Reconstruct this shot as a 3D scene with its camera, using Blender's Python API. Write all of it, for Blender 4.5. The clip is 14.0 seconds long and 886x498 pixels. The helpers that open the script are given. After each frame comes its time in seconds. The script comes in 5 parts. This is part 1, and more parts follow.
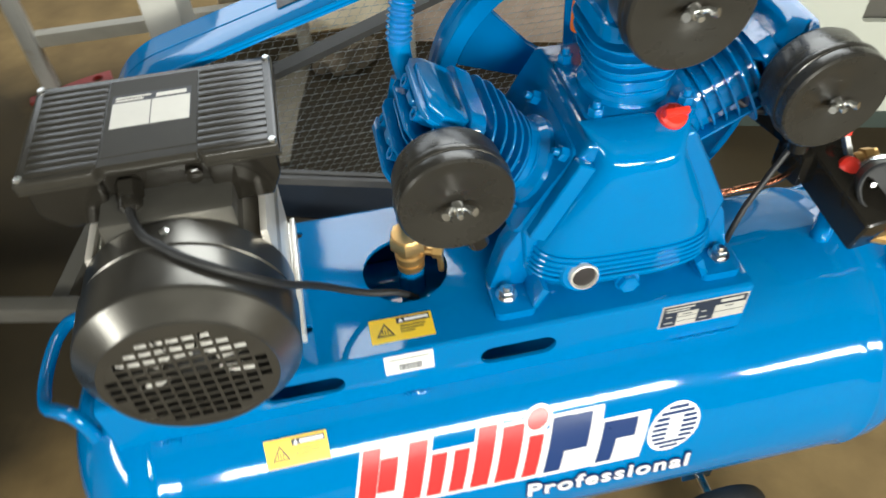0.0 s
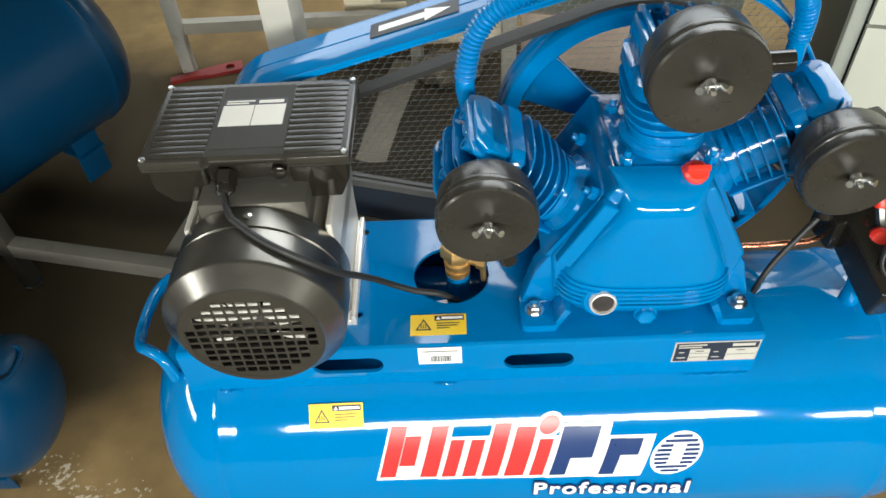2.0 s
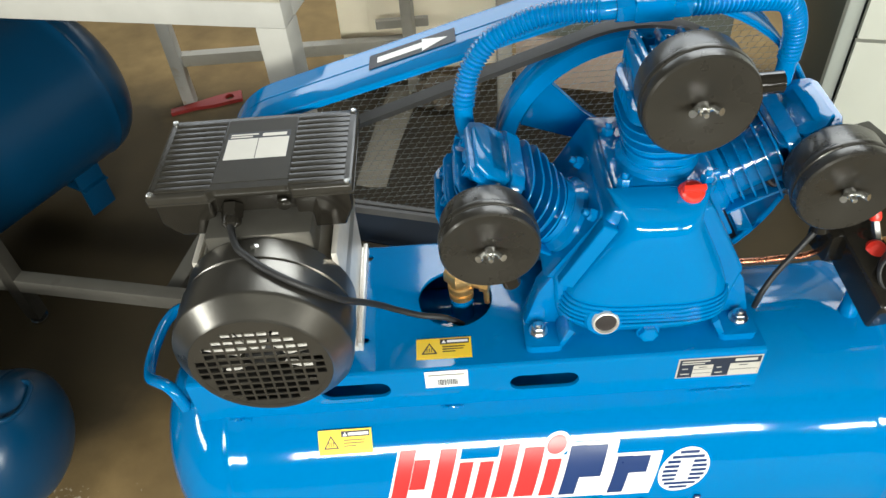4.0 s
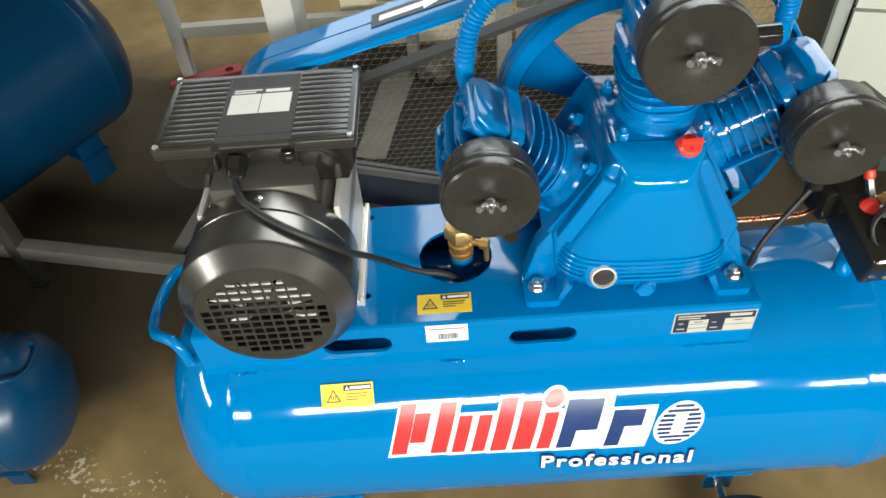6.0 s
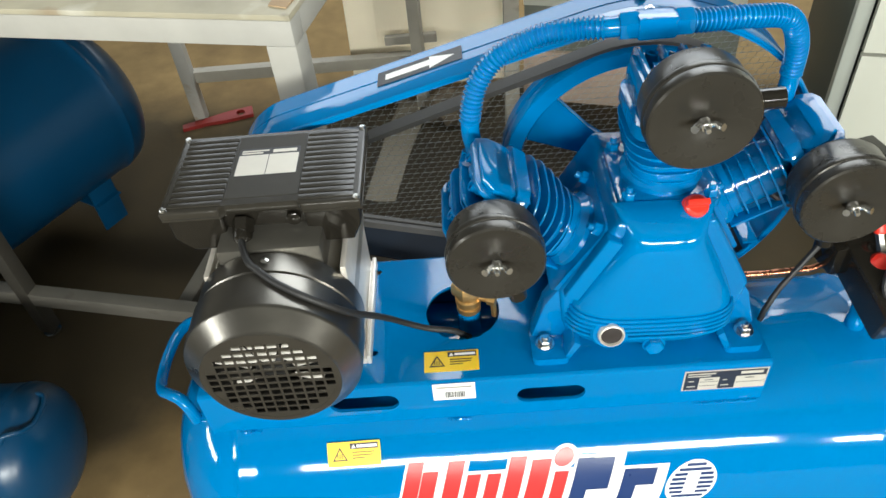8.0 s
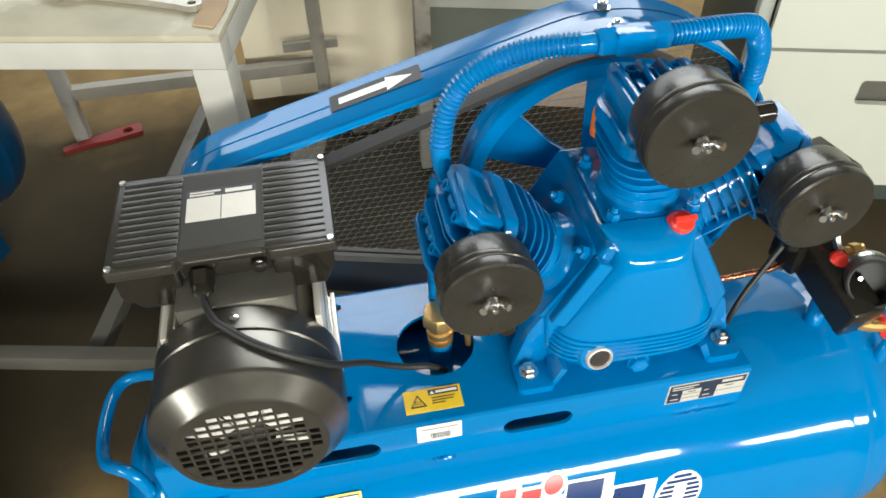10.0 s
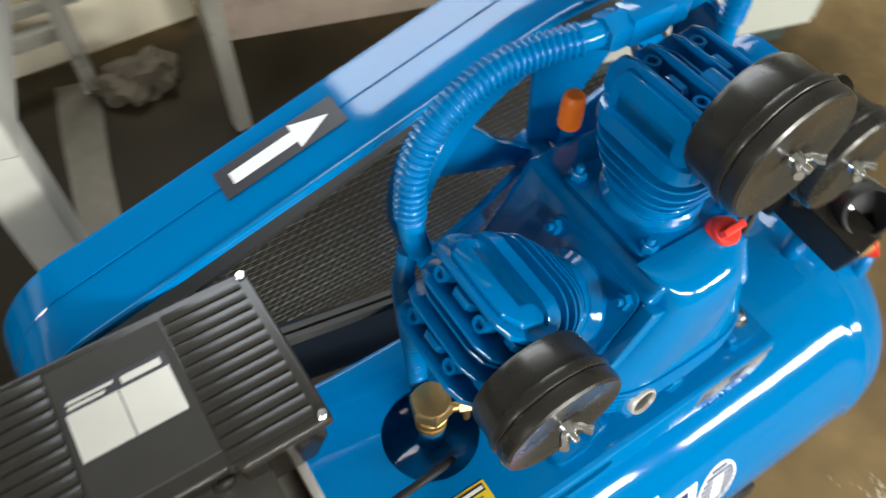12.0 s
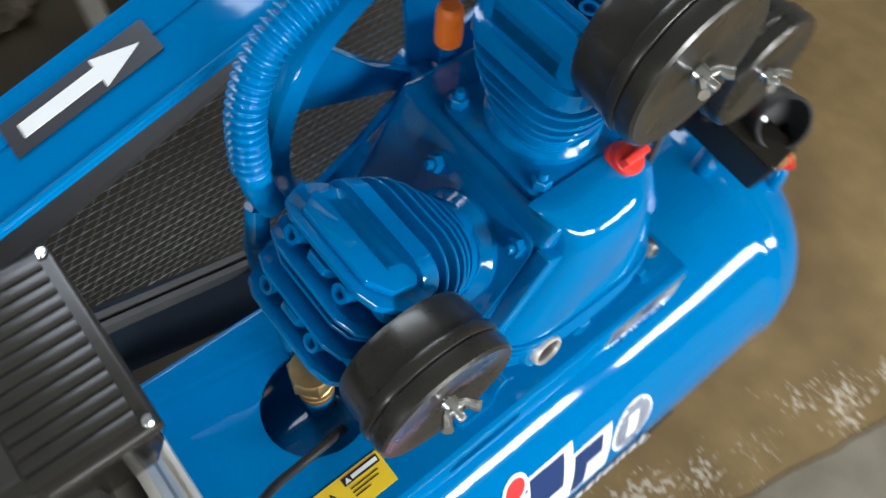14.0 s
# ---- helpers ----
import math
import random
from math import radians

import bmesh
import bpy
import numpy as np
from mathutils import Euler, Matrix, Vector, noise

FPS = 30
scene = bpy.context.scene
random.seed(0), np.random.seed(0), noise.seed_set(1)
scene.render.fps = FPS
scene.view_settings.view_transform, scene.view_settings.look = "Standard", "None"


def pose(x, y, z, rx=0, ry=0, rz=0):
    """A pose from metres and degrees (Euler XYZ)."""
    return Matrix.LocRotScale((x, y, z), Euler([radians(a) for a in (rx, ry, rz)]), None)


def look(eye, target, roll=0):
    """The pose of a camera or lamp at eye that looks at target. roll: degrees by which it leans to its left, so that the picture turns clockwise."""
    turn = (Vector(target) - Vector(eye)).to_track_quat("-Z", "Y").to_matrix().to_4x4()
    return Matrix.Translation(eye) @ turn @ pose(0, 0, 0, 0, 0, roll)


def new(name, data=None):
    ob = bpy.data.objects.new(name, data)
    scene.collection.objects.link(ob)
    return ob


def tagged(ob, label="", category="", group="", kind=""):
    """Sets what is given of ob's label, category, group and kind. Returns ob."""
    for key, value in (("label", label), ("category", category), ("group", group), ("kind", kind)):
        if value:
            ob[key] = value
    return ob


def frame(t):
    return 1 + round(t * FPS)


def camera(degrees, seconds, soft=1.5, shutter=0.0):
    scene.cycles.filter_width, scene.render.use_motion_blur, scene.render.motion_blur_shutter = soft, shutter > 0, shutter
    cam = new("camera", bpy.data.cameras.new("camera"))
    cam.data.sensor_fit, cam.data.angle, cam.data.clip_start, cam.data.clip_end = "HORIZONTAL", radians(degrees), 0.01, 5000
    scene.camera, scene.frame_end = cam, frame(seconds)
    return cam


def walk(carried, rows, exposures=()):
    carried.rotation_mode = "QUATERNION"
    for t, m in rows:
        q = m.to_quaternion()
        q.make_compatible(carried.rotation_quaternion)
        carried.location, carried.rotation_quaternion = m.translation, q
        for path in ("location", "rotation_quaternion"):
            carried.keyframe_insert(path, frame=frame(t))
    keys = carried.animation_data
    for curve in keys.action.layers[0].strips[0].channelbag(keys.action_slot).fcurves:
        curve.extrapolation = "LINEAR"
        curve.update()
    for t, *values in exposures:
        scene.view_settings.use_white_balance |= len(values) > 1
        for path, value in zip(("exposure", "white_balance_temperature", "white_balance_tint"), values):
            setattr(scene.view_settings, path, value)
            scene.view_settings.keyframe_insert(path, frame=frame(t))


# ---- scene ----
cam = camera(61.1, 14.0, shutter=0.5)
PATH = [
    (0, (-0.158, -0.643, 1.289), (0.058, 0.697, -0.181), -3.5),
    (0.5, (-0.08, -0.734, 1.349), (-0.038, 0.603, -0.138), -2.0),
    (1, (-0.055, -0.725, 1.357), (-0.083, 0.645, -0.1), -2.6),
    (1.5, (-0.077, -0.732, 1.365), (-0.101, 0.645, -0.086), -2.8),
    (2, (-0.092, -0.73, 1.378), (-0.142, 0.651, -0.068), -3.8),
    (2.5, (-0.096, -0.735, 1.385), (-0.153, 0.67, -0.038), -4.3),
    (3, (-0.096, -0.735, 1.389), (-0.154, 0.684, -0.019), -5.1),
    (5.3, (-0.092, -0.756, 1.395), (-0.138, 0.663, -0.014), -5.4),
    (5.5, (-0.094, -0.768, 1.386), (-0.147, 0.637, -0.035), -5.3),
    (6, (-0.1, -0.774, 1.379), (-0.147, 0.615, -0.06), -5.2),
    (6.5, (-0.091, -0.762, 1.387), (-0.151, 0.635, -0.043), -5.6),
    (7, (-0.092, -0.758, 1.392), (-0.149, 0.66, -0.017), -5.9),
    (7.5, (-0.09, -0.754, 1.399), (-0.157, 0.683, 0.009), -5.9),
    (8, (-0.091, -0.746, 1.403), (-0.163, 0.699, 0.022), -6.1),
    (8.2, (-0.096, -0.75, 1.4), (-0.155, 0.707, 0.031), -6.0),
    (10.3, (-0.259, -0.624, 1.403), (0.054, 0.738, -0.028), -2.7),
    (10.5, (-0.294, -0.597, 1.421), (0.086, 0.717, -0.037), -4.2),
    (11, (-0.287, -0.504, 1.433), (0.176, 0.797, -0.013), -2.8),
    (11.5, (-0.256, -0.423, 1.402), (0.111, 0.813, -0.127), -5.4),
    (12, (-0.276, -0.284, 1.358), (0.385, 0.671, -0.271), 1.9),
    (12.5, (-0.297, -0.163, 1.331), (0.568, 0.452, -0.364), 9.4),
    (13, (-0.282, -0.126, 1.308), (0.661, 0.268, -0.412), 15.6),
    (13.5, (-0.273, -0.153, 1.3), (0.665, 0.201, -0.431), 17.7),
    (14, (-0.189, -0.253, 1.29), (0.515, 0.445, -0.447), 7.1),
]
walk(cam, [(t, look(eye, target, roll)) for t, eye, target, roll in PATH], ((0, 0.18, 6310, 4.5), (9, 0.18, 6310, 4.5), (10.5, 0.24, 6480, 5.5), (11.5, 0.24, 6500, 6), (12.3, 0.14, 6050, 7), (13.3, 0.1, 6000, 7), (14, 0.04, 5820, 7)))

# ---- world, light ----
world = bpy.data.worlds.new("sky_world")
scene.world = world
world.use_nodes = True
wn = world.node_tree.nodes
sky = wn.new("ShaderNodeTexSky")
sky.sky_type = "NISHITA"
sky.sun_disc = False
sky.sun_elevation = radians(48)
sky.sun_rotation = radians(200)
wn["Background"].inputs["Strength"].default_value = 0.12
world.node_tree.links.new(sky.outputs["Color"], wn["Background"].inputs["Color"])


def area(name, m, sx, sy, watts, color):
    data = bpy.data.lights.new(name, "AREA")
    data.shape, data.size, data.size_y, data.energy, data.color = "RECTANGLE", sx, sy, watts, color
    ob = new(name, data)
    ob.matrix_world = m
    return ob


area("window_strip_daylight", look((0.24, -3.9, 1.98), (0.24, 0, 1.2)), 2.96, 0.36, 225, (1.0, 0.965, 0.9))
area("side_window_daylight", look((2.9, -3.9, 1.72), (0.9, 0.6, 0.8)), 1.5, 0.3, 112, (1.0, 0.965, 0.9))
area("west_window_daylight", look((-4.3, -1.9, 2.05), (0, -0.3, 0.7)), 2.4, 0.5, 108, (1.0, 0.975, 0.93))
area("skylight_daylight", look((1.05, 3.25, 3.72), (1.05, 3.25, 0)), 2.9, 2.5, 185, (0.97, 0.98, 1.0))
area("clerestory_daylight", look((0.2, 4.67, 2.94), (0.2, 0, 2.0)), 6.0, 1.3, 80, (0.97, 0.98, 1.0))

# ---- materials ----


def material(name, color, rough=0.5, metal=0.0, var=0.12, scale=30.0, bump=0.0, bump_scale=200.0, coat=0.0, rough_var=0.08, spec=0.5):
    m = bpy.data.materials.new(name)
    m.use_nodes = True
    nt = m.node_tree
    n, l = nt.nodes, nt.links
    b = n["Principled BSDF"]
    tc = n.new("ShaderNodeTexCoord")
    n1 = n.new("ShaderNodeTexNoise")
    n1.inputs["Scale"].default_value = scale
    n1.inputs["Detail"].default_value = 6
    n2 = n.new("ShaderNodeTexNoise")
    n2.inputs["Scale"].default_value = scale * 0.13
    n2.inputs["Detail"].default_value = 3
    add = n.new("ShaderNodeMath")
    add.operation = "MULTIPLY_ADD"
    add.inputs[1].default_value = 0.5
    l.new(tc.outputs["Object"], n1.inputs["Vector"])
    l.new(tc.outputs["Object"], n2.inputs["Vector"])
    l.new(n1.outputs["Fac"], add.inputs[0])
    half = n.new("ShaderNodeMath")
    half.operation = "MULTIPLY"
    half.inputs[1].default_value = 0.5
    l.new(n2.outputs["Fac"], half.inputs[0])
    l.new(half.outputs[0], add.inputs[2])
    ramp = n.new("ShaderNodeMix")
    ramp.data_type = "RGBA"
    c = Vector(color)
    ramp.inputs["A"].default_value = (*(c * (1 - var * 2)), 1)
    ramp.inputs["B"].default_value = (*[min(1, v * (1 + var * 2)) for v in c], 1)
    l.new(add.outputs[0], ramp.inputs["Factor"])
    l.new(ramp.outputs["Result"], b.inputs["Base Color"])
    rr = n.new("ShaderNodeMapRange")
    rr.inputs["To Min"].default_value = max(0.02, rough - rough_var)
    rr.inputs["To Max"].default_value = min(1, rough + rough_var)
    l.new(add.outputs[0], rr.inputs["Value"])
    l.new(rr.outputs["Result"], b.inputs["Roughness"])
    b.inputs["Metallic"].default_value = metal
    b.inputs["Specular IOR Level"].default_value = spec
    b.inputs["Coat Weight"].default_value = coat
    b.inputs["Coat Roughness"].default_value = 0.035
    if bump:
        bn = n.new("ShaderNodeTexNoise")
        bn.inputs["Scale"].default_value = bump_scale
        bn.inputs["Detail"].default_value = 4
        l.new(tc.outputs["Object"], bn.inputs["Vector"])
        bp = n.new("ShaderNodeBump")
        bp.inputs["Strength"].default_value = bump
        bp.inputs["Distance"].default_value = 0.002
        l.new(bn.outputs["Fac"], bp.inputs["Height"])
        l.new(bp.outputs["Normal"], b.inputs["Normal"])
    return m


BLUE = material("blue_gloss_paint", (0.0003, 0.15, 0.4), 0.07, var=0.05, scale=9, bump=0.08, bump_scale=22, coat=0.0, spec=0.45, rough_var=0.025)
BLUE_CAST = material("blue_painted_casting", (0.0003, 0.138, 0.38), 0.11, var=0.07, scale=40, bump=0.4, bump_scale=70, coat=0.25, spec=0.5)
BLACK_PLASTIC = material("black_plastic", (0.013, 0.0115, 0.009), 0.12, var=0.15, rough_var=0.04, scale=60, bump=0.015, bump_scale=400, spec=0.4)
LID_MATT = material("matt_black_plastic", (0.028, 0.0255, 0.02), 0.5, var=0.18, scale=60, bump=0.04, bump_scale=500, spec=0.25)
LID_PLASTIC = material("satin_black_plastic", (0.027, 0.0245, 0.0195), 0.25, var=0.15, rough_var=0.05, scale=60, bump=0.03, bump_scale=500, spec=0.38)
BLACK_STEEL = material("black_satin_steel", (0.038, 0.035, 0.029), 0.28, 0.45, var=0.12, scale=40, bump=0.03, bump_scale=300, coat=0.1)
FAN_COVER = material("fan_cover_satin_black", (0.15, 0.142, 0.126), 0.29, 0.9, var=0.12, scale=40, bump=0.03, bump_scale=300)
FAN_PLASTIC = material("pale_grey_plastic", (0.62, 0.6, 0.55), 0.5, var=0.08, scale=40)
RUBBER = material("black_rubber", (0.014, 0.014, 0.014), 0.55, var=0.2, scale=80, bump=0.1, bump_scale=300)
ALU = material("cast_aluminium", (0.78, 0.74, 0.67), 0.4, 0.55, var=0.12, scale=60, bump=0.12, bump_scale=250)
MOTOR_GREY = material("grey_motor_casting", (0.42, 0.4, 0.35), 0.42, 0.6, var=0.15, scale=60, bump=0.15, bump_scale=250)
NECK_GREY = material("dark_grey_motor_paint", (0.13, 0.124, 0.108), 0.3, 0.6, var=0.12, scale=60, bump=0.08, bump_scale=250)
STEEL = material("zinc_plated_steel", (0.72, 0.72, 0.7), 0.24, 1.0, var=0.1, scale=120)
WRENCH = material("dull_forged_steel", (0.4, 0.375, 0.32), 0.36, 0.7, var=0.15, scale=50, bump=0.05, bump_scale=200)
BRASS = material("brass", (0.68, 0.425, 0.16), 0.36, 0.9, var=0.12, scale=120, bump=0.06, bump_scale=300)
COPPER = material("copper", (0.75, 0.3, 0.17), 0.28, 1.0, var=0.12, scale=60)
RED = material("red_plastic", (0.75, 0.035, 0.02), 0.35, var=0.05, scale=60)
# guard blue taken almost to black: the shade inside the guard, as colour
UNDERSIDE_SHADED = material("underside_blue_shaded", (0.004, 0.01, 0.02), 0.7, var=0.25, scale=20, spec=0.15)
ORANGE = material("orange_plastic", (1.0, 0.2, 0.012), 0.5, var=0.05, scale=60)
YELLOW = material("yellow_sticker", (0.85, 0.58, 0.02), 0.35, var=0.04, scale=60)
PLATE_NAVY = material("dark_blue_print", (0.02, 0.025, 0.04), 0.35, var=0.1, scale=60)
PLATE_SILVER = material("silver_print", (0.6, 0.57, 0.5), 0.35, 0.3, var=0.05, scale=60)
WHITE = material("white_sticker", (0.82, 0.82, 0.8), 0.35, var=0.03, scale=60)
INK = material("black_ink", (0.015, 0.015, 0.02), 0.4, var=0.1, scale=60)
LOGO_RED = material("logo_red", (0.75, 0.03, 0.03), 0.3, var=0.04, scale=60)
LOGO_BLUE = material("logo_dark_blue", (0.012, 0.035, 0.13), 0.3, var=0.04, scale=60)
GLASS_DARK = material("dark_sight_glass", (0.03, 0.026, 0.026), 0.3, var=0.1, scale=60)
BELT = material("worn_grey_rubber_belt", (0.036, 0.034, 0.03), 0.6, var=0.25, scale=50, bump=0.1, bump_scale=300)
WIRE = material("galvanised_wire", (0.5, 0.54, 0.56), 0.33, 0.9, var=0.2, scale=100)
# tank blue darkened: the shade the other tanks stand in is in this colour
SPARE_BLUE = material("spare_blue_in_shade", (0.0009, 0.038, 0.096), 0.3, var=0.08, scale=9, bump=0.05, bump_scale=26)
RUST_RED = material("dull_red_paint", (0.22, 0.014, 0.011), 0.5, var=0.15, scale=40)
CREAM = material("cream_painted_steel", (0.95, 0.83, 0.63), 0.45, var=0.05, scale=14, bump=0.06, bump_scale=60)
BENCH_WHITE = material("worn_white_paint", (0.37, 0.36, 0.325), 0.5, var=0.14, scale=18, bump=0.12, bump_scale=80)
BENCH_TOP = material("stained_bench_top", (0.36, 0.33, 0.24), 0.5, var=0.28, scale=12, bump=0.1, bump_scale=60)
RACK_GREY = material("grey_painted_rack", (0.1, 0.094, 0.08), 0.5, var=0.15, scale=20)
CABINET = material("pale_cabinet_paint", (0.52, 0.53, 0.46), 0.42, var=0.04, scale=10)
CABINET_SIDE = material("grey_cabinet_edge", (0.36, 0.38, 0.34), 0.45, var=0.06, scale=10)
# darker grey for the bench legs away from the right end
LEG_GREY = material("dark_grey_bench_leg", (0.034, 0.031, 0.025), 0.55, var=0.2, scale=20)
PALE_GREY = material("pale_grey_painted_steel", (0.32, 0.3, 0.25), 0.5, var=0.18, scale=20)
GREEN_BAND = material("grey_green_band", (0.15, 0.16, 0.13), 0.55, var=0.18, scale=9)
STRIP = material("worn_grey_cardboard", (0.18, 0.158, 0.118), 0.8, var=0.25, scale=22)
PINK_BOARD = material("pinkish_brown_board", (0.42, 0.33, 0.26), 0.75, var=0.2, scale=14)
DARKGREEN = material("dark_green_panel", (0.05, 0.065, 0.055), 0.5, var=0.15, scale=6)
CARD = material("beige_cardboard", (0.6, 0.5, 0.38), 0.8, var=0.15, scale=25)
PATCH_BROWN = material("brown_corner_patch", (0.34, 0.24, 0.14), 0.8, var=0.2, scale=25)
CLOTH = material("grey_brown_rag", (0.125, 0.1, 0.068), 0.9, var=0.3, scale=30, bump=0.3, bump_scale=120)
PLASTER = material("wall_plaster", (0.17, 0.16, 0.135), 0.8, var=0.08, scale=6, bump=0.1, bump_scale=40)
CEILING = material("ceiling_sheet", (0.16, 0.16, 0.145), 0.8, var=0.06, scale=4)


def floor_material():
    """Brown oily concrete and, past a seam, cleaner grey concrete; white paint spatter along the seam."""
    m = material("workshop_concrete", (0.205, 0.141, 0.063), 0.75, var=0.42, scale=11, bump=0.25, bump_scale=60, rough_var=0.2)
    n, l = m.node_tree.nodes, m.node_tree.links
    b = n["Principled BSDF"]
    old = b.inputs["Base Color"].links[0].from_socket
    tc = n.new("ShaderNodeTexCoord")
    sep = n.new("ShaderNodeSeparateXYZ")
    l.new(tc.outputs["Object"], sep.inputs[0])

    def math_node(op, a, c, clamp=False):
        q = n.new("ShaderNodeMath")
        q.operation, q.use_clamp = op, clamp
        for k, v in ((0, a), (1, c)):
            if isinstance(v, (int, float)):
                q.inputs[k].default_value = v
            else:
                l.new(v, q.inputs[k])
        return q.outputs[0]

    def noise_node(scale, detail):
        q = n.new("ShaderNodeTexNoise")
        q.inputs["Scale"].default_value, q.inputs["Detail"].default_value = scale, detail
        l.new(tc.outputs["Object"], q.inputs["Vector"])
        return q.outputs["Fac"]

    def mix(f, a, c):
        q = n.new("ShaderNodeMix")
        q.data_type = "RGBA"
        l.new(f, q.inputs["Factor"])
        for k, v in (("A", a), ("B", c)):
            if isinstance(v, tuple):
                q.inputs[k].default_value = v
            else:
                l.new(v, q.inputs[k])
        return q.outputs["Result"]
    d = math_node("ADD", math_node("ADD", sep.outputs["Y"], math_node("MULTIPLY", sep.outputs["X"], 0.242)), 0.317)
    d = math_node("ADD", d, math_node("MULTIPLY", math_node("SUBTRACT", noise_node(14, 6), 0.5), 0.016))
    grey = math_node("MULTIPLY", d, -200.0, True)
    soil = math_node("ADD", math_node("MULTIPLY", noise_node(2.2, 5), 0.6), math_node("MULTIPLY", noise_node(13, 7), 0.45))
    soil = math_node("MULTIPLY", math_node("SUBTRACT", soil, 0.33), 2.6, True)
    greyc = mix(soil, (0.11, 0.094, 0.068, 1), (0.225, 0.196, 0.148, 1))
    dark = math_node("MULTIPLY", math_node("SUBTRACT", noise_node(1.6, 5), 0.5), 3.0, True)
    brown = mix(dark, old, (0.085, 0.056, 0.03, 1))
    # broad patches of oil and painted shade round the bench and behind the compressor
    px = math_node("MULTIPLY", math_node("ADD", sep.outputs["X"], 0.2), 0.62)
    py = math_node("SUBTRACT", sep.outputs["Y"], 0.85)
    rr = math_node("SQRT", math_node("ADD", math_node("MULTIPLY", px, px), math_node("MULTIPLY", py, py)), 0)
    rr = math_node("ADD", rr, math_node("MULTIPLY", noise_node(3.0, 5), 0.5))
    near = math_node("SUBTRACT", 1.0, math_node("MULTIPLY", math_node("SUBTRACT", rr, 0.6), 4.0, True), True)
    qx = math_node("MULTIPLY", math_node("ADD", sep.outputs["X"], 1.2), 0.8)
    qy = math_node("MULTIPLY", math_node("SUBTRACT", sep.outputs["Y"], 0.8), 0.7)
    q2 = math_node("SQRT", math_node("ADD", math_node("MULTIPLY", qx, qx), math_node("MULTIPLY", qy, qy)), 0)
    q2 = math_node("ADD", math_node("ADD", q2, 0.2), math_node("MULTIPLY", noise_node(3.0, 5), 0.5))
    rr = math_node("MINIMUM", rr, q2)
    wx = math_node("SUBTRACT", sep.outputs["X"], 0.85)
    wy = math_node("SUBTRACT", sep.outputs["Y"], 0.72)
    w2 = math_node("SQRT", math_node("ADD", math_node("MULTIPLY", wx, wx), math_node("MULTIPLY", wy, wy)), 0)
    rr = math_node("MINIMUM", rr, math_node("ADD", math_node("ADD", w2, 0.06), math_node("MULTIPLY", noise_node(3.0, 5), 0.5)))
    # oil masks these dark patches, painted shade included; near deepens it behind the guard
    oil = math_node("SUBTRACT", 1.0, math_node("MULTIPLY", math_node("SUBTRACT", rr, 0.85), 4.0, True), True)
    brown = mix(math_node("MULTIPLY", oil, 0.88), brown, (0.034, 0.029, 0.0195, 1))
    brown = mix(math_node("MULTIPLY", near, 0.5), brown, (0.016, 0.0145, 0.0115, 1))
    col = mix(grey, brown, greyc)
    seam = math_node("SUBTRACT", 1.0, math_node("MULTIPLY", math_node("ABSOLUTE", d, 0), 260.0, True), True)
    col = mix(seam, col, (0.02, 0.018, 0.015, 1))
    # spatter: ragged patches in a band behind the seam
    band = math_node("SUBTRACT", 1.0, math_node("MULTIPLY", math_node("ABSOLUTE", math_node("SUBTRACT", d, 0.078), 0), 7.0, True), True)
    spat = math_node("ADD", math_node("MULTIPLY", noise_node(85, 7), 0.75), math_node("MULTIPLY", noise_node(8, 4), 0.7))
    spat = math_node("ADD", spat, math_node("MULTIPLY", band, 0.3))
    mask = math_node("MULTIPLY", math_node("SUBTRACT", spat, 1.045), 15.0, True)
    mask = math_node("MULTIPLY", mask, math_node("MULTIPLY", math_node("ADD", d, -0.004), 300.0, True))
    col = mix(mask, col, (0.43, 0.37, 0.285, 1))
    l.new(col, b.inputs["Base Color"])
    b.inputs["Specular IOR Level"].default_value = 0.1
    return m


def stain(m, color, scale, low, gain, seed):
    """Ragged stains of another colour over a material's base colour."""
    n, l = m.node_tree.nodes, m.node_tree.links
    b = n["Principled BSDF"]
    old = b.inputs["Base Color"].links[0].from_socket
    tc = n.new("ShaderNodeTexCoord")
    mp = n.new("ShaderNodeMapping")
    mp.inputs["Location"].default_value = (seed, seed * 0.7, 0)
    q = n.new("ShaderNodeTexNoise")
    q.inputs["Scale"].default_value, q.inputs["Detail"].default_value = scale, 7
    l.new(tc.outputs["Object"], mp.inputs["Vector"])
    l.new(mp.outputs["Vector"], q.inputs["Vector"])
    f = n.new("ShaderNodeMapRange")
    f.inputs["From Min"].default_value, f.inputs["From Max"].default_value = low, low + 1 / gain
    l.new(q.outputs["Fac"], f.inputs["Value"])
    mix = n.new("ShaderNodeMix")
    mix.data_type = "RGBA"
    mix.inputs["B"].default_value = (*color, 1)
    l.new(f.outputs["Result"], mix.inputs["Factor"])
    l.new(old, mix.inputs["A"])
    l.new(mix.outputs["Result"], b.inputs["Base Color"])


stain(BENCH_TOP, (0.2, 0.12, 0.06), 5.0, 0.56, 7.0, 3.1)
stain(BENCH_TOP, (0.1, 0.09, 0.07), 9.0, 0.62, 14.0, 7.7)
stain(BENCH_TOP, (0.5, 0.48, 0.4), 7.0, 0.58, 9.0, 1.3)
stain(BENCH_WHITE, (0.3, 0.25, 0.17), 11.0, 0.62, 10.0, 2.2)
stain(PALE_GREY, (0.1, 0.08, 0.06), 9.0, 0.6, 10.0, 5.2)
stain(PINK_BOARD, (0.2, 0.15, 0.11), 5.0, 0.6, 8.0, 3.1)
stain(RACK_GREY, (0.06, 0.05, 0.04), 9.0, 0.6, 10.0, 5.2)
stain(CREAM, (0.72, 0.58, 0.4), 4.0, 0.6, 4.0, 4.4)
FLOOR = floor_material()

# ---- mesh helpers ----


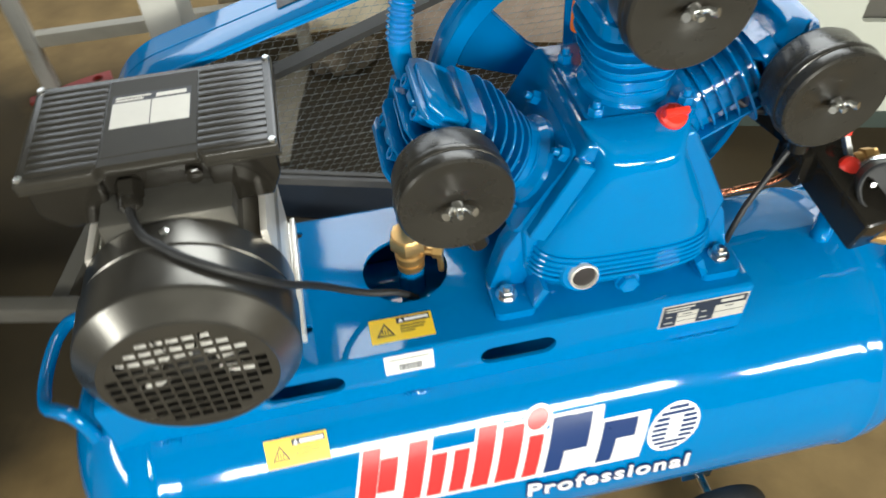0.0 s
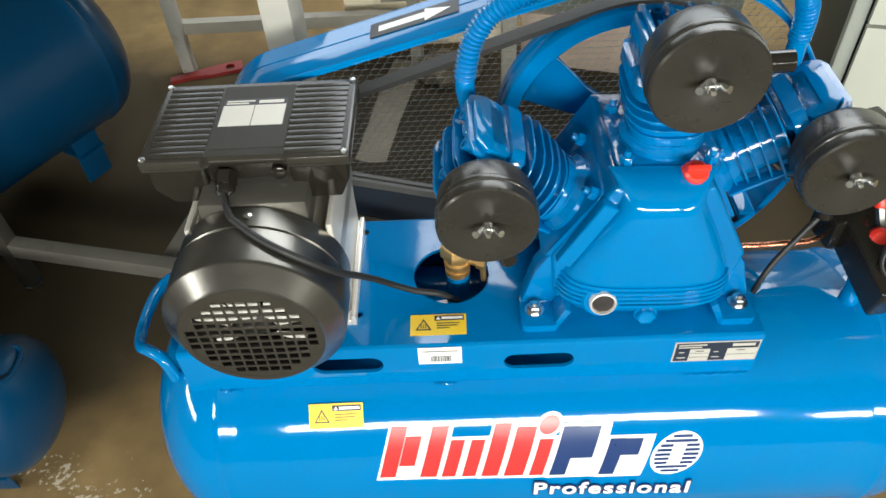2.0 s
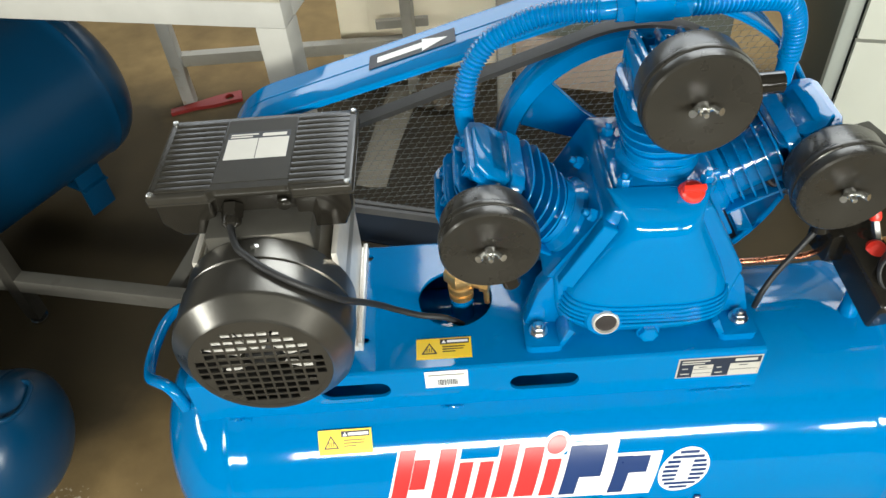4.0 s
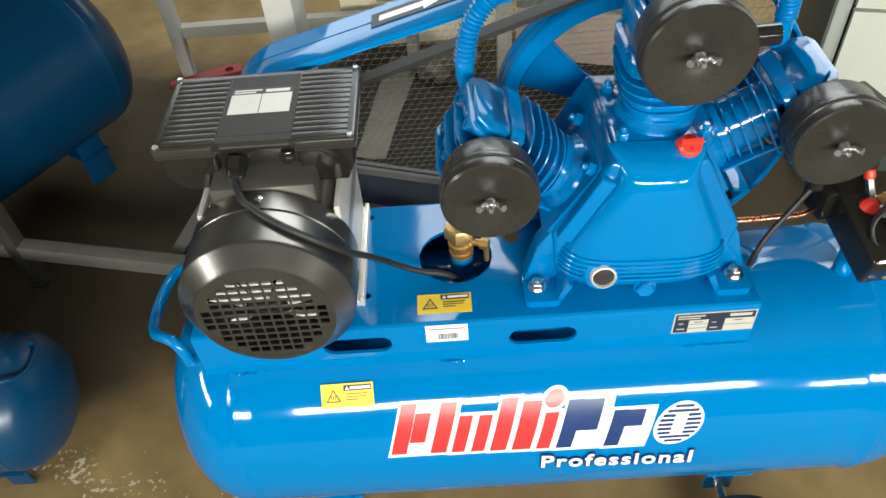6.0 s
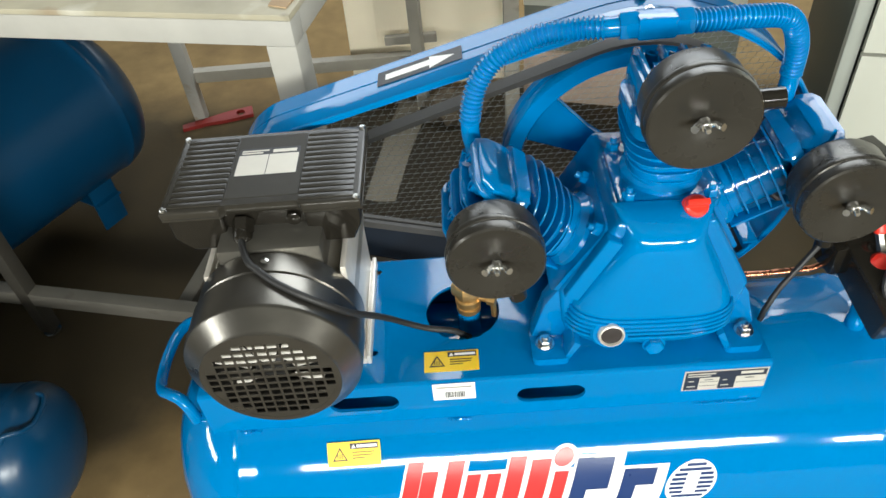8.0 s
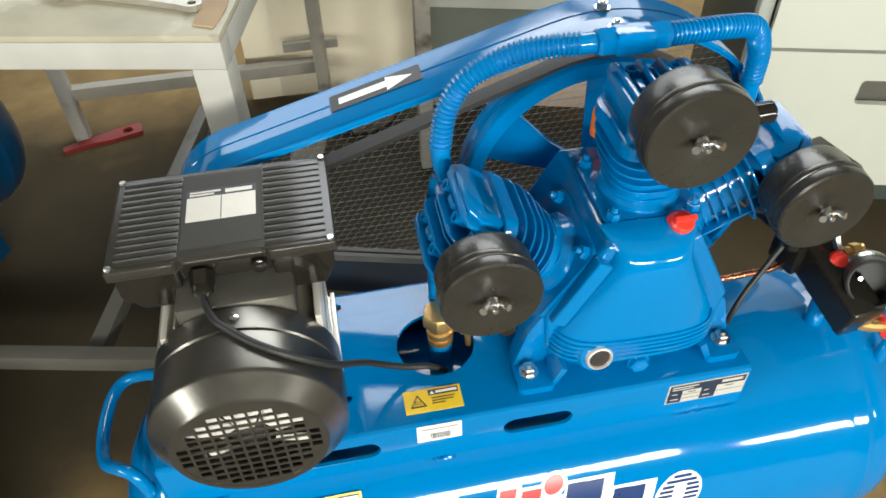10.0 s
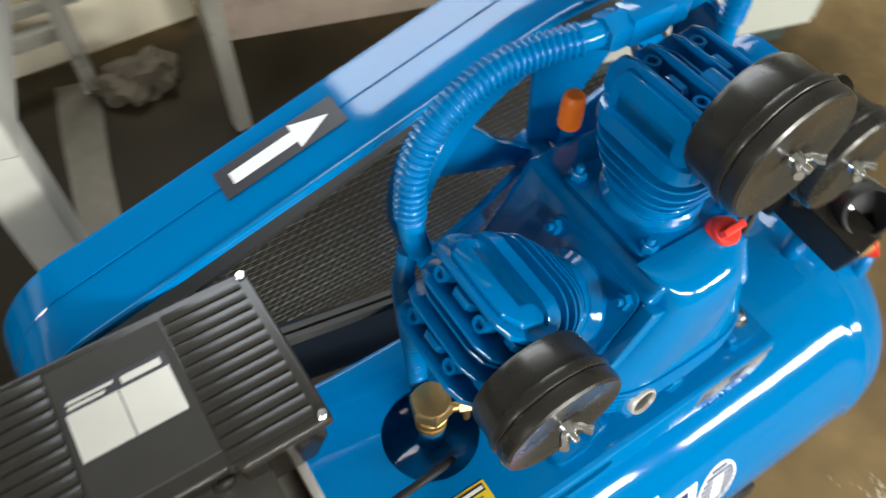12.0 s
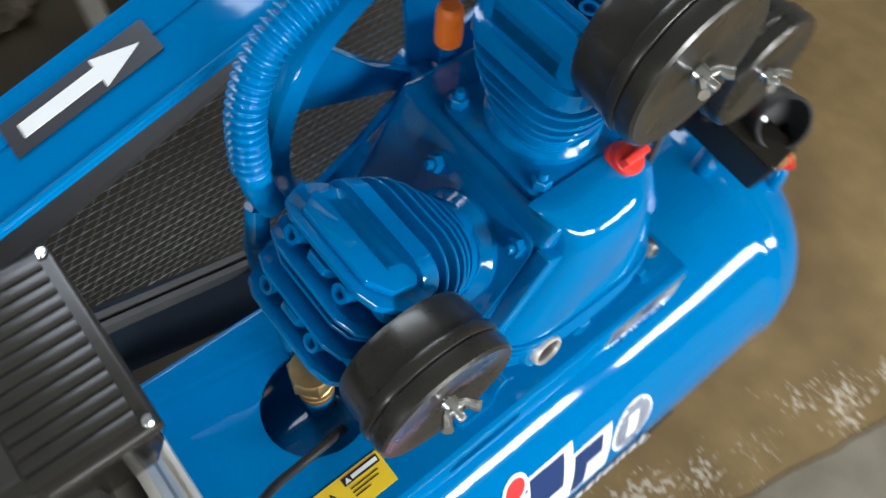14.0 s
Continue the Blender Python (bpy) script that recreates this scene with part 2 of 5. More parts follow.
def part(name, bm, mat, parent, label="", smooth=True, angle=35):
    me = bpy.data.meshes.new(name)
    bmesh.ops.recalc_face_normals(bm, faces=bm.faces)
    bm.to_mesh(me)
    bm.free()
    me.materials.append(mat)
    if smooth:
        me.set_sharp_from_angle(angle=radians(angle))
    ob = new(name, me)
    if parent is not None:
        ob.parent = parent
    if label:
        tagged(ob, label)
    return ob


def thing(name, label, category, m=None, group="", kind=""):
    ob = new(name)
    if m is not None:
        ob.matrix_world = m
    return tagged(ob, label, category, group, kind)


def B(sx, sy, sz, m=None, bevel=0.0, seg=2, bm=None):
    """A box of the given size about its centre, bevelled."""
    out = bmesh.new()
    bmesh.ops.create_cube(out, size=1, matrix=Matrix.Diagonal((sx, sy, sz, 1)))
    if bevel:
        bmesh.ops.bevel(out, geom=out.edges[:], offset=bevel, segments=seg, affect="EDGES", profile=0.6)
    return join(bm, out, m)


def join(bm, out, m=None):
    if m is not None:
        out.transform(m)
    if bm is None:
        return out
    me = bpy.data.meshes.new("tmp")
    out.to_mesh(me)
    out.free()
    bm.from_mesh(me)
    bpy.data.meshes.remove(me)
    return bm


def lathe(profile, m=None, seg=48, bm=None, caps=True):
    """Turns (radius, height) rows about z."""
    out = bmesh.new()
    rings = []
    for rad, h in profile:
        if rad < 1e-6:
            rings.append([out.verts.new((0, 0, h))])
        else:
            rings.append([out.verts.new((rad * math.cos(a), rad * math.sin(a), h)) for a in [2 * math.pi * i / seg for i in range(seg)]])
    for p, q in zip(rings, rings[1:]):
        for i in range(seg):
            j = (i + 1) % seg
            if len(p) == 1 and len(q) == 1:
                continue
            if len(p) == 1:
                out.faces.new((p[0], q[i], q[j]))
            elif len(q) == 1:
                out.faces.new((p[i], p[j], q[0]))
            else:
                out.faces.new((p[i], p[j], q[j], q[i]))
    if caps:
        for ring in (rings[0], rings[-1]):
            if len(ring) > 1:
                out.faces.new(ring)
    return join(bm, out, m)


def prism(poly, depth, m=None, bevel=0.0, seg=2, bm=None):
    """Extrudes a closed (x, y) outline along z from 0 to depth."""
    out = bmesh.new()
    lo = [out.verts.new((x, y, 0)) for x, y in poly]
    hi = [out.verts.new((x, y, depth)) for x, y in poly]
    out.faces.new(lo[::-1])
    out.faces.new(hi)
    k = len(poly)
    for i in range(k):
        out.faces.new((lo[i], lo[(i + 1) % k], hi[(i + 1) % k], hi[i]))
    if bevel:
        bmesh.ops.bevel(out, geom=out.edges[:], offset=bevel, segments=seg, affect="EDGES", profile=0.6)
    return join(bm, out, m)


def rounded(w, h, rad, n=5):
    """Outline of a rounded rectangle about the origin."""
    pts = []
    for cx, cy, a0 in ((w / 2 - rad, h / 2 - rad, 0), (-w / 2 + rad, h / 2 - rad, 90), (-w / 2 + rad, -h / 2 + rad, 180), (w / 2 - rad, -h / 2 + rad, 270)):
        for i in range(n + 1):
            a = radians(a0 + 90 * i / n)
            pts.append((cx + rad * math.cos(a), cy + rad * math.sin(a)))
    return pts


def circle(rad, n=40, cx=0.0, cy=0.0):
    return [(cx + rad * math.cos(2 * math.pi * i / n), cy + rad * math.sin(2 * math.pi * i / n)) for i in range(n)]


def sheet(outer, holes, depth, m=None, bm=None):
    """A plate with through holes: outline and hole outlines in x, y; from z 0 to depth."""
    out = bmesh.new()
    edges = []
    for loop in [outer, *holes]:
        vs = [out.verts.new((x, y, 0)) for x, y in loop]
        edges += [out.edges.new((vs[i], vs[(i + 1) % len(vs)])) for i in range(len(vs))]
    bmesh.ops.triangle_fill(out, use_beauty=True, use_dissolve=False, edges=edges)
    g = bmesh.ops.extrude_face_region(out, geom=out.faces[:])
    bmesh.ops.translate(out, verts=[v for v in g["geom"] if isinstance(v, bmesh.types.BMVert)], vec=(0, 0, depth))
    return join(bm, out, m)


def smooth_path(points, per=10):
    """A Catmull-Rom curve through the points."""
    P = [Vector(p) for p in points]
    P = [2 * P[0] - P[1], *P, 2 * P[-1] - P[-2]]
    out = []
    for i in range(1, len(P) - 2):
        for k in range(per):
            t = k / per
            a, b, c, d = P[i - 1:i + 3]
            out.append(0.5 * ((2 * b) + (c - a) * t + (2 * a - 5 * b + 4 * c - d) * t * t + (3 * b - a - 3 * c + d) * t ** 3))
    out.append(P[-2])
    return out


def tube(points, rad, seg=10, bm=None, m=None, cap=True):
    """A tube along the points; rad is a number or a function of the length along it."""
    out = bmesh.new()
    P = [Vector(p) for p in points]
    t0 = (P[1] - P[0]).normalized()
    nrm = t0.orthogonal().normalized()
    rings = []
    s = 0.0
    for i, p in enumerate(P):
        t = (P[min(i + 1, len(P) - 1)] - P[max(i - 1, 0)]).normalized()
        nrm = (nrm - t * nrm.dot(t)).normalized()
        bi = t.cross(nrm)
        if i:
            s += (p - P[i - 1]).length
        rr = rad(s) if callable(rad) else rad
        rings.append([out.verts.new(p + rr * (math.cos(2 * math.pi * k / seg) * nrm + math.sin(2 * math.pi * k / seg) * bi)) for k in range(seg)])
    for a, b in zip(rings, rings[1:]):
        for k in range(seg):
            out.faces.new((a[k], a[(k + 1) % seg], b[(k + 1) % seg], b[k]))
    if cap:
        out.faces.new(rings[0][::-1])
        out.faces.new(rings[-1])
    return join(bm, out, m)


def resample(points, step):
    P = [Vector(p) for p in points]
    out, left = [P[0]], 0.0
    for a, b in zip(P, P[1:]):
        d = (b - a).length
        s = step - left
        while s <= d:
            out.append(a + (b - a) * (s / d))
            s += step
        left = d - (s - step)
    out.append(P[-1])
    return out


def hexbolt(m, rad=0.008, h=0.007, washer=True, bm=None):
    bm = lathe([(rad * 0.9, 0), (rad, h * 0.15), (rad, h * 0.85), (rad * 0.86, h)], m @ pose(0, 0, 0.002 if washer else 0), 6, bm)
    if washer:
        lathe([(rad * 1.35, 0), (rad * 1.35, 0.002)], m, 20, bm)
    lathe([(rad * 0.5, h), (rad * 0.5, h * 1.5), (rad * 0.4, h * 1.7)], m, 12, bm)
    return bm


ALONG_Y = pose(0, 0, 0, 90, 0, 0)      # turns z to -y
ALONG_X = pose(0, 0, 0, 0, 90, 0)      # turns z to +x

# ---- the place ----


def slab(name, sx, sy, sz, m, mat, label, cat, holes=()):
    ob = part(name, B(sx, sy, sz, m), mat, None, label, smooth=False)
    return tagged(ob, label, cat, kind="structure")


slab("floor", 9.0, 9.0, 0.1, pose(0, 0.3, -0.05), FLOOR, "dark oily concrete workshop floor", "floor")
tagged(part("ceiling", sheet([(-4.5, -4.2), (4.5, -4.2), (4.5, 4.8), (-4.5, 4.8)], [[(-0.4, 2.0), (2.5, 2.0), (2.5, 4.5), (-0.4, 4.5)]], 0.1, pose(0, 0, 3.7)), CEILING, None, smooth=False), "dull grey ceiling with a skylight opening", "ceiling", kind="structure")
bm = sheet([(-4.125, 0.0), (4.725, 0.0), (4.725, 3.7), (-4.125, 3.7)], [[(-3.1, 1.8), (-0.7, 1.8), (-0.7, 2.3), (-3.1, 2.3)]], 0.15, pose(-4.5, 0, 0) @ Matrix(((0, 0, 1, 0), (1, 0, 0, 0), (0, 1, 0, 0), (0, 0, 0, 1))))
tagged(part("wall_west", bm, PLASTER, None, smooth=False), "plain dull plaster wall with a window opening", "wall", kind="structure")
slab("wall_east", 0.15, 8.85, 3.7, pose(4.425, 0.3, 1.85), PLASTER, "plain pale plaster wall", "wall")


def wall_with_openings(name, y, openings):
    """A wall across x with window openings (x0, x1, z0, z1) through it."""
    outer = [(-4.35, 0.0), (4.35, 0.0), (4.35, 3.7), (-4.35, 3.7)]
    holes = [[(x0, z0), (x1, z0), (x1, z1), (x0, z1)] for x0, x1, z0, z1 in openings]
    bm = sheet(outer, holes, 0.15, pose(0, y, 0, 90, 0, 0))
    return tagged(part(name, bm, PLASTER, None, "", smooth=False), "plain dull plaster wall with window openings", "wall", kind="structure")


wall_with_openings("wall_south", -3.95, [(-1.24, 1.72, 1.8, 2.16), (2.15, 3.65, 1.57, 1.87)])
wall_with_openings("wall_north", 4.8, [(-2.8, 3.2, 2.28, 3.6)])

# ---- the compressor ----
TANK_Y, TANK_Z, TANK_R = -0.0485, 0.348, 0.1955
TOP = 0.592          # top of the mounting platform
compressor = thing("air_compressor", "blue belt-driven air compressor with a horizontal tank and black motor", "air compressor", pose(0, 0, 0))


def tank_profile(x0, x1, rad, dome=0.125, lip=0.006):
    pts = []
    n = 12
    for i in range(n + 1):
        a = math.pi / 2 * i / n
        pts.append((rad * math.sin(a), x0 + dome * (1 - math.cos(a))))
    pts += [(rad, x0 + dome + lip), (rad + 0.0022, x0 + dome + lip + 0.003), (rad + 0.0022, x0 + dome + lip + 0.008), (rad, x0 + dome + lip + 0.011)]
    right = [(rr, x1 + x0 - h) for rr, h in pts[::-1]]
    # the rolled shell, a little wavy towards its welds
    a, b = pts[-1][1], right[0][1]
    shell = []
    for i in range(1, 40):
        u = i / 40
        edge = min(u, 1 - u)
        shell.append((rad + 0.00012 * math.sin(u * 31) + 0.0005 * math.exp(-edge * 24) * math.cos(edge * 70), a + (b - a) * u))
    return pts + shell + right


def tank_mesh(x0, x1, rad):
    return lathe(tank_profile(x0, x1, rad), ALONG_X, 96)


tank_bm = tank_mesh(-0.572, 0.612, TANK_R)
tank_bm.transform(pose(0, TANK_Y, TANK_Z))
tank = part("tank", tank_bm, BLUE, compressor, "glossy blue welded air tank", angle=50)


def on_tank(x, s, lift=0.0006, R=TANK_R):
    """A place on the tank's front: x along it, s the arc length down from the level of its axis (negative: up)."""
    a = s / R
    return Vector((x, TANK_Y - (R + lift) * math.cos(a), TANK_Z - (R + lift) * math.sin(a)))


def tank_s(z):
    return -TANK_R * math.asin((z - TANK_Z) / TANK_R)


def wrap(name, mat, parent, quads, lift, label="", nx=4, ny=6):
    """Flat shapes laid on the tank: each quad is four (x, s) corners."""
    bm = bmesh.new()
    for a, b, c, d in quads:
        a, b, c, d = Vector(a), Vector(b), Vector(c), Vector(d)
        g = [[bm.verts.new(on_tank(*((a * (1 - i / nx) + b * i / nx) * (1 - j / ny) + (d * (1 - i / nx) + c * i / nx) * j / ny), lift)) for i in range(nx + 1)] for j in range(ny + 1)]
        for j in range(ny):
            for i in range(nx):
                bm.faces.new((g[j][i], g[j][i + 1], g[j + 1][i + 1], g[j + 1][i]))
    ob = part(name, bm, mat, parent, label)
    return ob


# platform: a folded sheet with slots, standing on the tank
PX0, PX1, PY0, PY1 = -0.47, 0.291, -0.153, 0.088
platform = part("mounting_platform", sheet(
    [(PX0, PY0 + 0.006), (PX1, PY0 + 0.006), (PX1, PY1 - 0.006), (PX0, PY1 - 0.006)],
    [circle(0.0525, 48, -0.108, -0.029)] + [[(x + cx, y + cy) for x, y in rounded(0.036, 0.012, 0.0058)] for cx, cy in ((-0.246, 0.062), (-0.246, -0.094), (-0.43, 0.062), (-0.43, -0.094))],
    0.005, pose(0, 0, TOP - 0.005)), BLUE, compressor, "folded blue steel mounting platform")
bend = [(0, 0), (-0.003, -0.0007), (-0.0052, -0.0024), (-0.006, -0.006), (-0.006, -0.058), (-0.001, -0.058), (-0.001, -0.0072), (0, -0.005)]


def platform_side(y, flip, slots, foot):
    """The folded-down side: a rounded bend and a vertical web with long slots."""
    bm = bmesh.new()
    k = -1 if flip else 1
    prism([(k * a, b) for a, b in bend[:4] + [(-0.006, -0.008), (-0.001, -0.008), (-0.001, -0.0072), (0, -0.005)]], PX1 - PX0, Matrix.Translation((PX0, y, TOP)) @ Matrix(((0, 0, 1, 0), (1, 0, 0, 0), (0, 1, 0, 0), (0, 0, 0, 1))), bm=bm)
    holes = [[(cx + a, cz + b) for a, b in rounded(w, 0.032, 0.0155)] for cx, cz, w in slots]
    yy = y - 0.006 * k
    sheet([(PX0, foot), (PX1, foot), (PX1, TOP - 0.008), (PX0, TOP - 0.008)], holes, 0.005, Matrix.Translation((0, yy + (0.005 if not flip else 0), 0)) @ ALONG_Y, bm=bm)
    return bm


part("platform_flange", platform_side(PY0 + 0.006, False, [(-0.249, 0.556, 0.094), (0.004, 0.553, 0.092)], 0.509), BLUE, platform)
part("platform_flange", platform_side(PY1 - 0.006, True, [(-0.249, 0.556, 0.094), (0.004, 0.553, 0.092)], 0.484), BLUE, platform)

rng = random.Random(5)
for x0, x1 in ((-0.435, -0.4), (-0.138, -0.106), (0.2, 0.285)):
    pts = [Vector((x0 + (x1 - x0) * i / 24, PY0 - 0.0025 + rng.uniform(-0.0008, 0.0008), 0.5105 + rng.uniform(-0.001, 0.001))) for i in range(25)]
    part("weld_bead", tube(pts, lambda q: 0.0022 + 0.0006 * math.sin(q * 900), 8), BLUE, platform)

# pump: everything on the crankshaft's frame
PUMP = pose(0.137, 0, 0.68, 0, 2.0, 0)


def pump_part(name, bm, mat, parent, label="", **k):
    bm.transform(PUMP)
    return part(name, bm, mat, parent, label, **k)


def XZ(m=None):
    """Takes an x, z outline extruded along z to one extruded along +y."""
    return Matrix(((1, 0, 0, 0), (0, 0, 1, 0), (0, 1, 0, 0), (0, 0, 0, 1)))


bm = bmesh.new()
body = [(-0.058, 0.122), (0.058, 0.122), (0.12, 0.012), (0.112, -0.05), (0.1, -0.086), (-0.1, -0.086), (-0.112, -0.05), (-0.12, 0.012)]
prism(body, 0.19, Matrix.Translation((0, -0.1, 0)) @ XZ(), bevel=0.009, seg=4, bm=bm)
crankcase = pump_part("crankcase", bm, BLUE_CAST, compressor, "blue painted cast crankcase")
# front cover: a bulging casting with sloping shoulder
def section(z, w, yf, n=3.4, k=28, grow=0.0):
    pts = []
    for i in range(k + 1):
        a = math.pi * i / k
        c, q = math.cos(a), math.sin(a)
        pts.append(((w + grow) * math.copysign(abs(c) ** (2 / n), c), -0.07 + (yf + 0.07 - grow) * q ** (2 / n), z))
    return pts


LEVELS = [(0.131, 0.062, -0.078), (0.129, 0.06, -0.09), (0.122, 0.056, -0.106), (0.113, 0.052, -0.117), (0.104, 0.052, -0.1225), (0.094, 0.056, -0.125), (0.06, 0.074, -0.128), (0.03, 0.089, -0.13), (0.0, 0.102, -0.1315), (-0.03, 0.109, -0.132), (-0.05, 0.109, -0.13), (-0.064, 0.104, -0.126), (-0.075, 0.095, -0.117), (-0.082, 0.084, -0.104)]
bm = bmesh.new()
rows = [[bm.verts.new(p) for p in section(*lv)] for lv in LEVELS]
for p, q in zip(rows, rows[1:]):
    for i in range(len(p) - 1):
        bm.faces.new((p[i], p[i + 1], q[i + 1], q[i]))
bm.faces.new(rows[0])
bm.faces.new(rows[-1][::-1])
bm.faces.new([p[0] for p in rows] + [p[-1] for p in rows[::-1]])
cover = pump_part("crankcase_cover", bm, BLUE, crankcase, "glossy blue bulging front cover", angle=60)
for i in range(5):
    z = -0.014 - i * 0.0082
    w = 0.1052 + 0.004 * min(1, i / 2)
    pump_part("cover_rib", tube(section(z, w, -0.1316, grow=0.0011), 0.0024, 10), BLUE, cover)
# raised edge bar at the left shoulder
p0, p1 = Vector((-0.06, -0.102, 0.104)), Vector((-0.106, -0.105, 0.008))
tilt = math.degrees(math.atan2(p1.x - p0.x, p0.z - p1.z))
pump_part("cover_edge_bar", B(0.021, 0.016, (p1 - p0).length, Matrix.Translation((p0 + p1) / 2) @ pose(0, 0, 0, 0, -tilt, 0), 0.0035, 3), BLUE, cover)
# feet with bolts
for x in (0.0, 0.264):
    for y, s in ((-0.108, -1), (0.066, 1)):
        bm = bmesh.new()
        k = 1 if x < 0.1 else -1
        prism(rounded(0.05, 0.054, 0.008), 0.012, pose(x + k * 0.006, y, TOP), bevel=0.002, bm=bm)
        # sloping leg behind the bolt, with a thin outer cheek
        y0 = y + 0.014 if s < 0 else y - 0.042
        g = [(-0.018, 0.008), (0.028, 0.008), (0.05, 0.105), (0.024, 0.112), (0.0, 0.072)]
        prism([(k * a, b) for a, b in g], 0.028, Matrix.Translation((x, y0, TOP)) @ XZ(), bevel=0.003, bm=bm)
        g = [(0.022, 0.006), (0.031, 0.006), (0.044, 0.034), (0.036, 0.04)]
        prism([(k * a, b) for a, b in g], 0.045, Matrix.Translation((x, y - 0.024, TOP)) @ XZ(), bevel=0.002, bm=bm)
        foot = part("pump_foot", bm, BLUE_CAST, crankcase)
        part("foot_bolt", hexbolt(pose(x, y, TOP + 0.012), 0.0095, 0.009), STEEL, crankcase, "bright zinc-plated hex bolt")


# oil sight glass, drain plug, filler plug, breather
SG = Matrix.Translation((0.081, -0.116, 0.642)) @ pose(0, 0, 0, 78, 0, 0)
part("sight_glass_boss", lathe([(0.026, 0), (0.026, 0.012), (0.023, 0.016)], SG, 32), BLUE, crankcase)
sg = part("sight_glass_ring", lathe([(0.0172, 0.014), (0.0172, 0.021), (0.016, 0.0232), (0.0146, 0.0236), (0.0138, 0.02), (0.0, 0.02)], SG, 32), ALU, crankcase, "pale metal sight glass ring")
part("sight_glass", lathe([(0.0136, 0.0203), (0.006, 0.0215), (0, 0.022)], SG, 24), GLASS_DARK, sg, "dark oil sight glass")
DP = Matrix.Translation((0.14, -0.128, 0.612)) @ pose(0, 0, 0, 90, 0, 0)
part("drain_plug", lathe([(0.013, -0.01), (0.013, 0.006), (0.011, 0.008)], DP, 6, lathe([(0.015, -0.012), (0.015, 0.0)], DP, 24)), BLUE, crankcase)
FP = Matrix.Translation((0.1755, -0.08, 0.801)) @ pose(0, 0, 0, 28, 0, 0)
bm = lathe([(0.013, -0.006), (0.0165, 0.002), (0.0165, 0.006), (0.014, 0.009), (0.014, 0.016), (0.011, 0.019)], FP, 24)
B(0.026, 0.007, 0.012, FP @ pose(0, 0, 0.022), 0.002, bm=bm)
part("oil_filler_plug", bm, RED, crankcase, "red plastic oil filler plug")
BR = pose(0.141, 0.1, 0.756)
bm = lathe([(0.0075, 0), (0.0075, 0.062)], BR, 16)
part("breather_pipe", bm, BLUE_CAST, crankcase)
part("breather_cap", lathe([(0.0085, 0.052), (0.012, 0.054), (0.0124, 0.058), (0.0122, 0.086), (0.0112, 0.0915), (0.0085, 0.0945), (0.0, 0.0955)], BR, 24), ORANGE, crankcase, "orange plastic breather cap")


# fin widths from the crankcase outwards
WIDTHS = {-60: (0.082, 0.087, 0.096, 0.106, 0.113, 0.115), 0: (0.087, 0.092, 0.101, 0.108, 0.112), 60: (0.084, 0.087, 0.09, 0.094, 0.112, 0.115)}


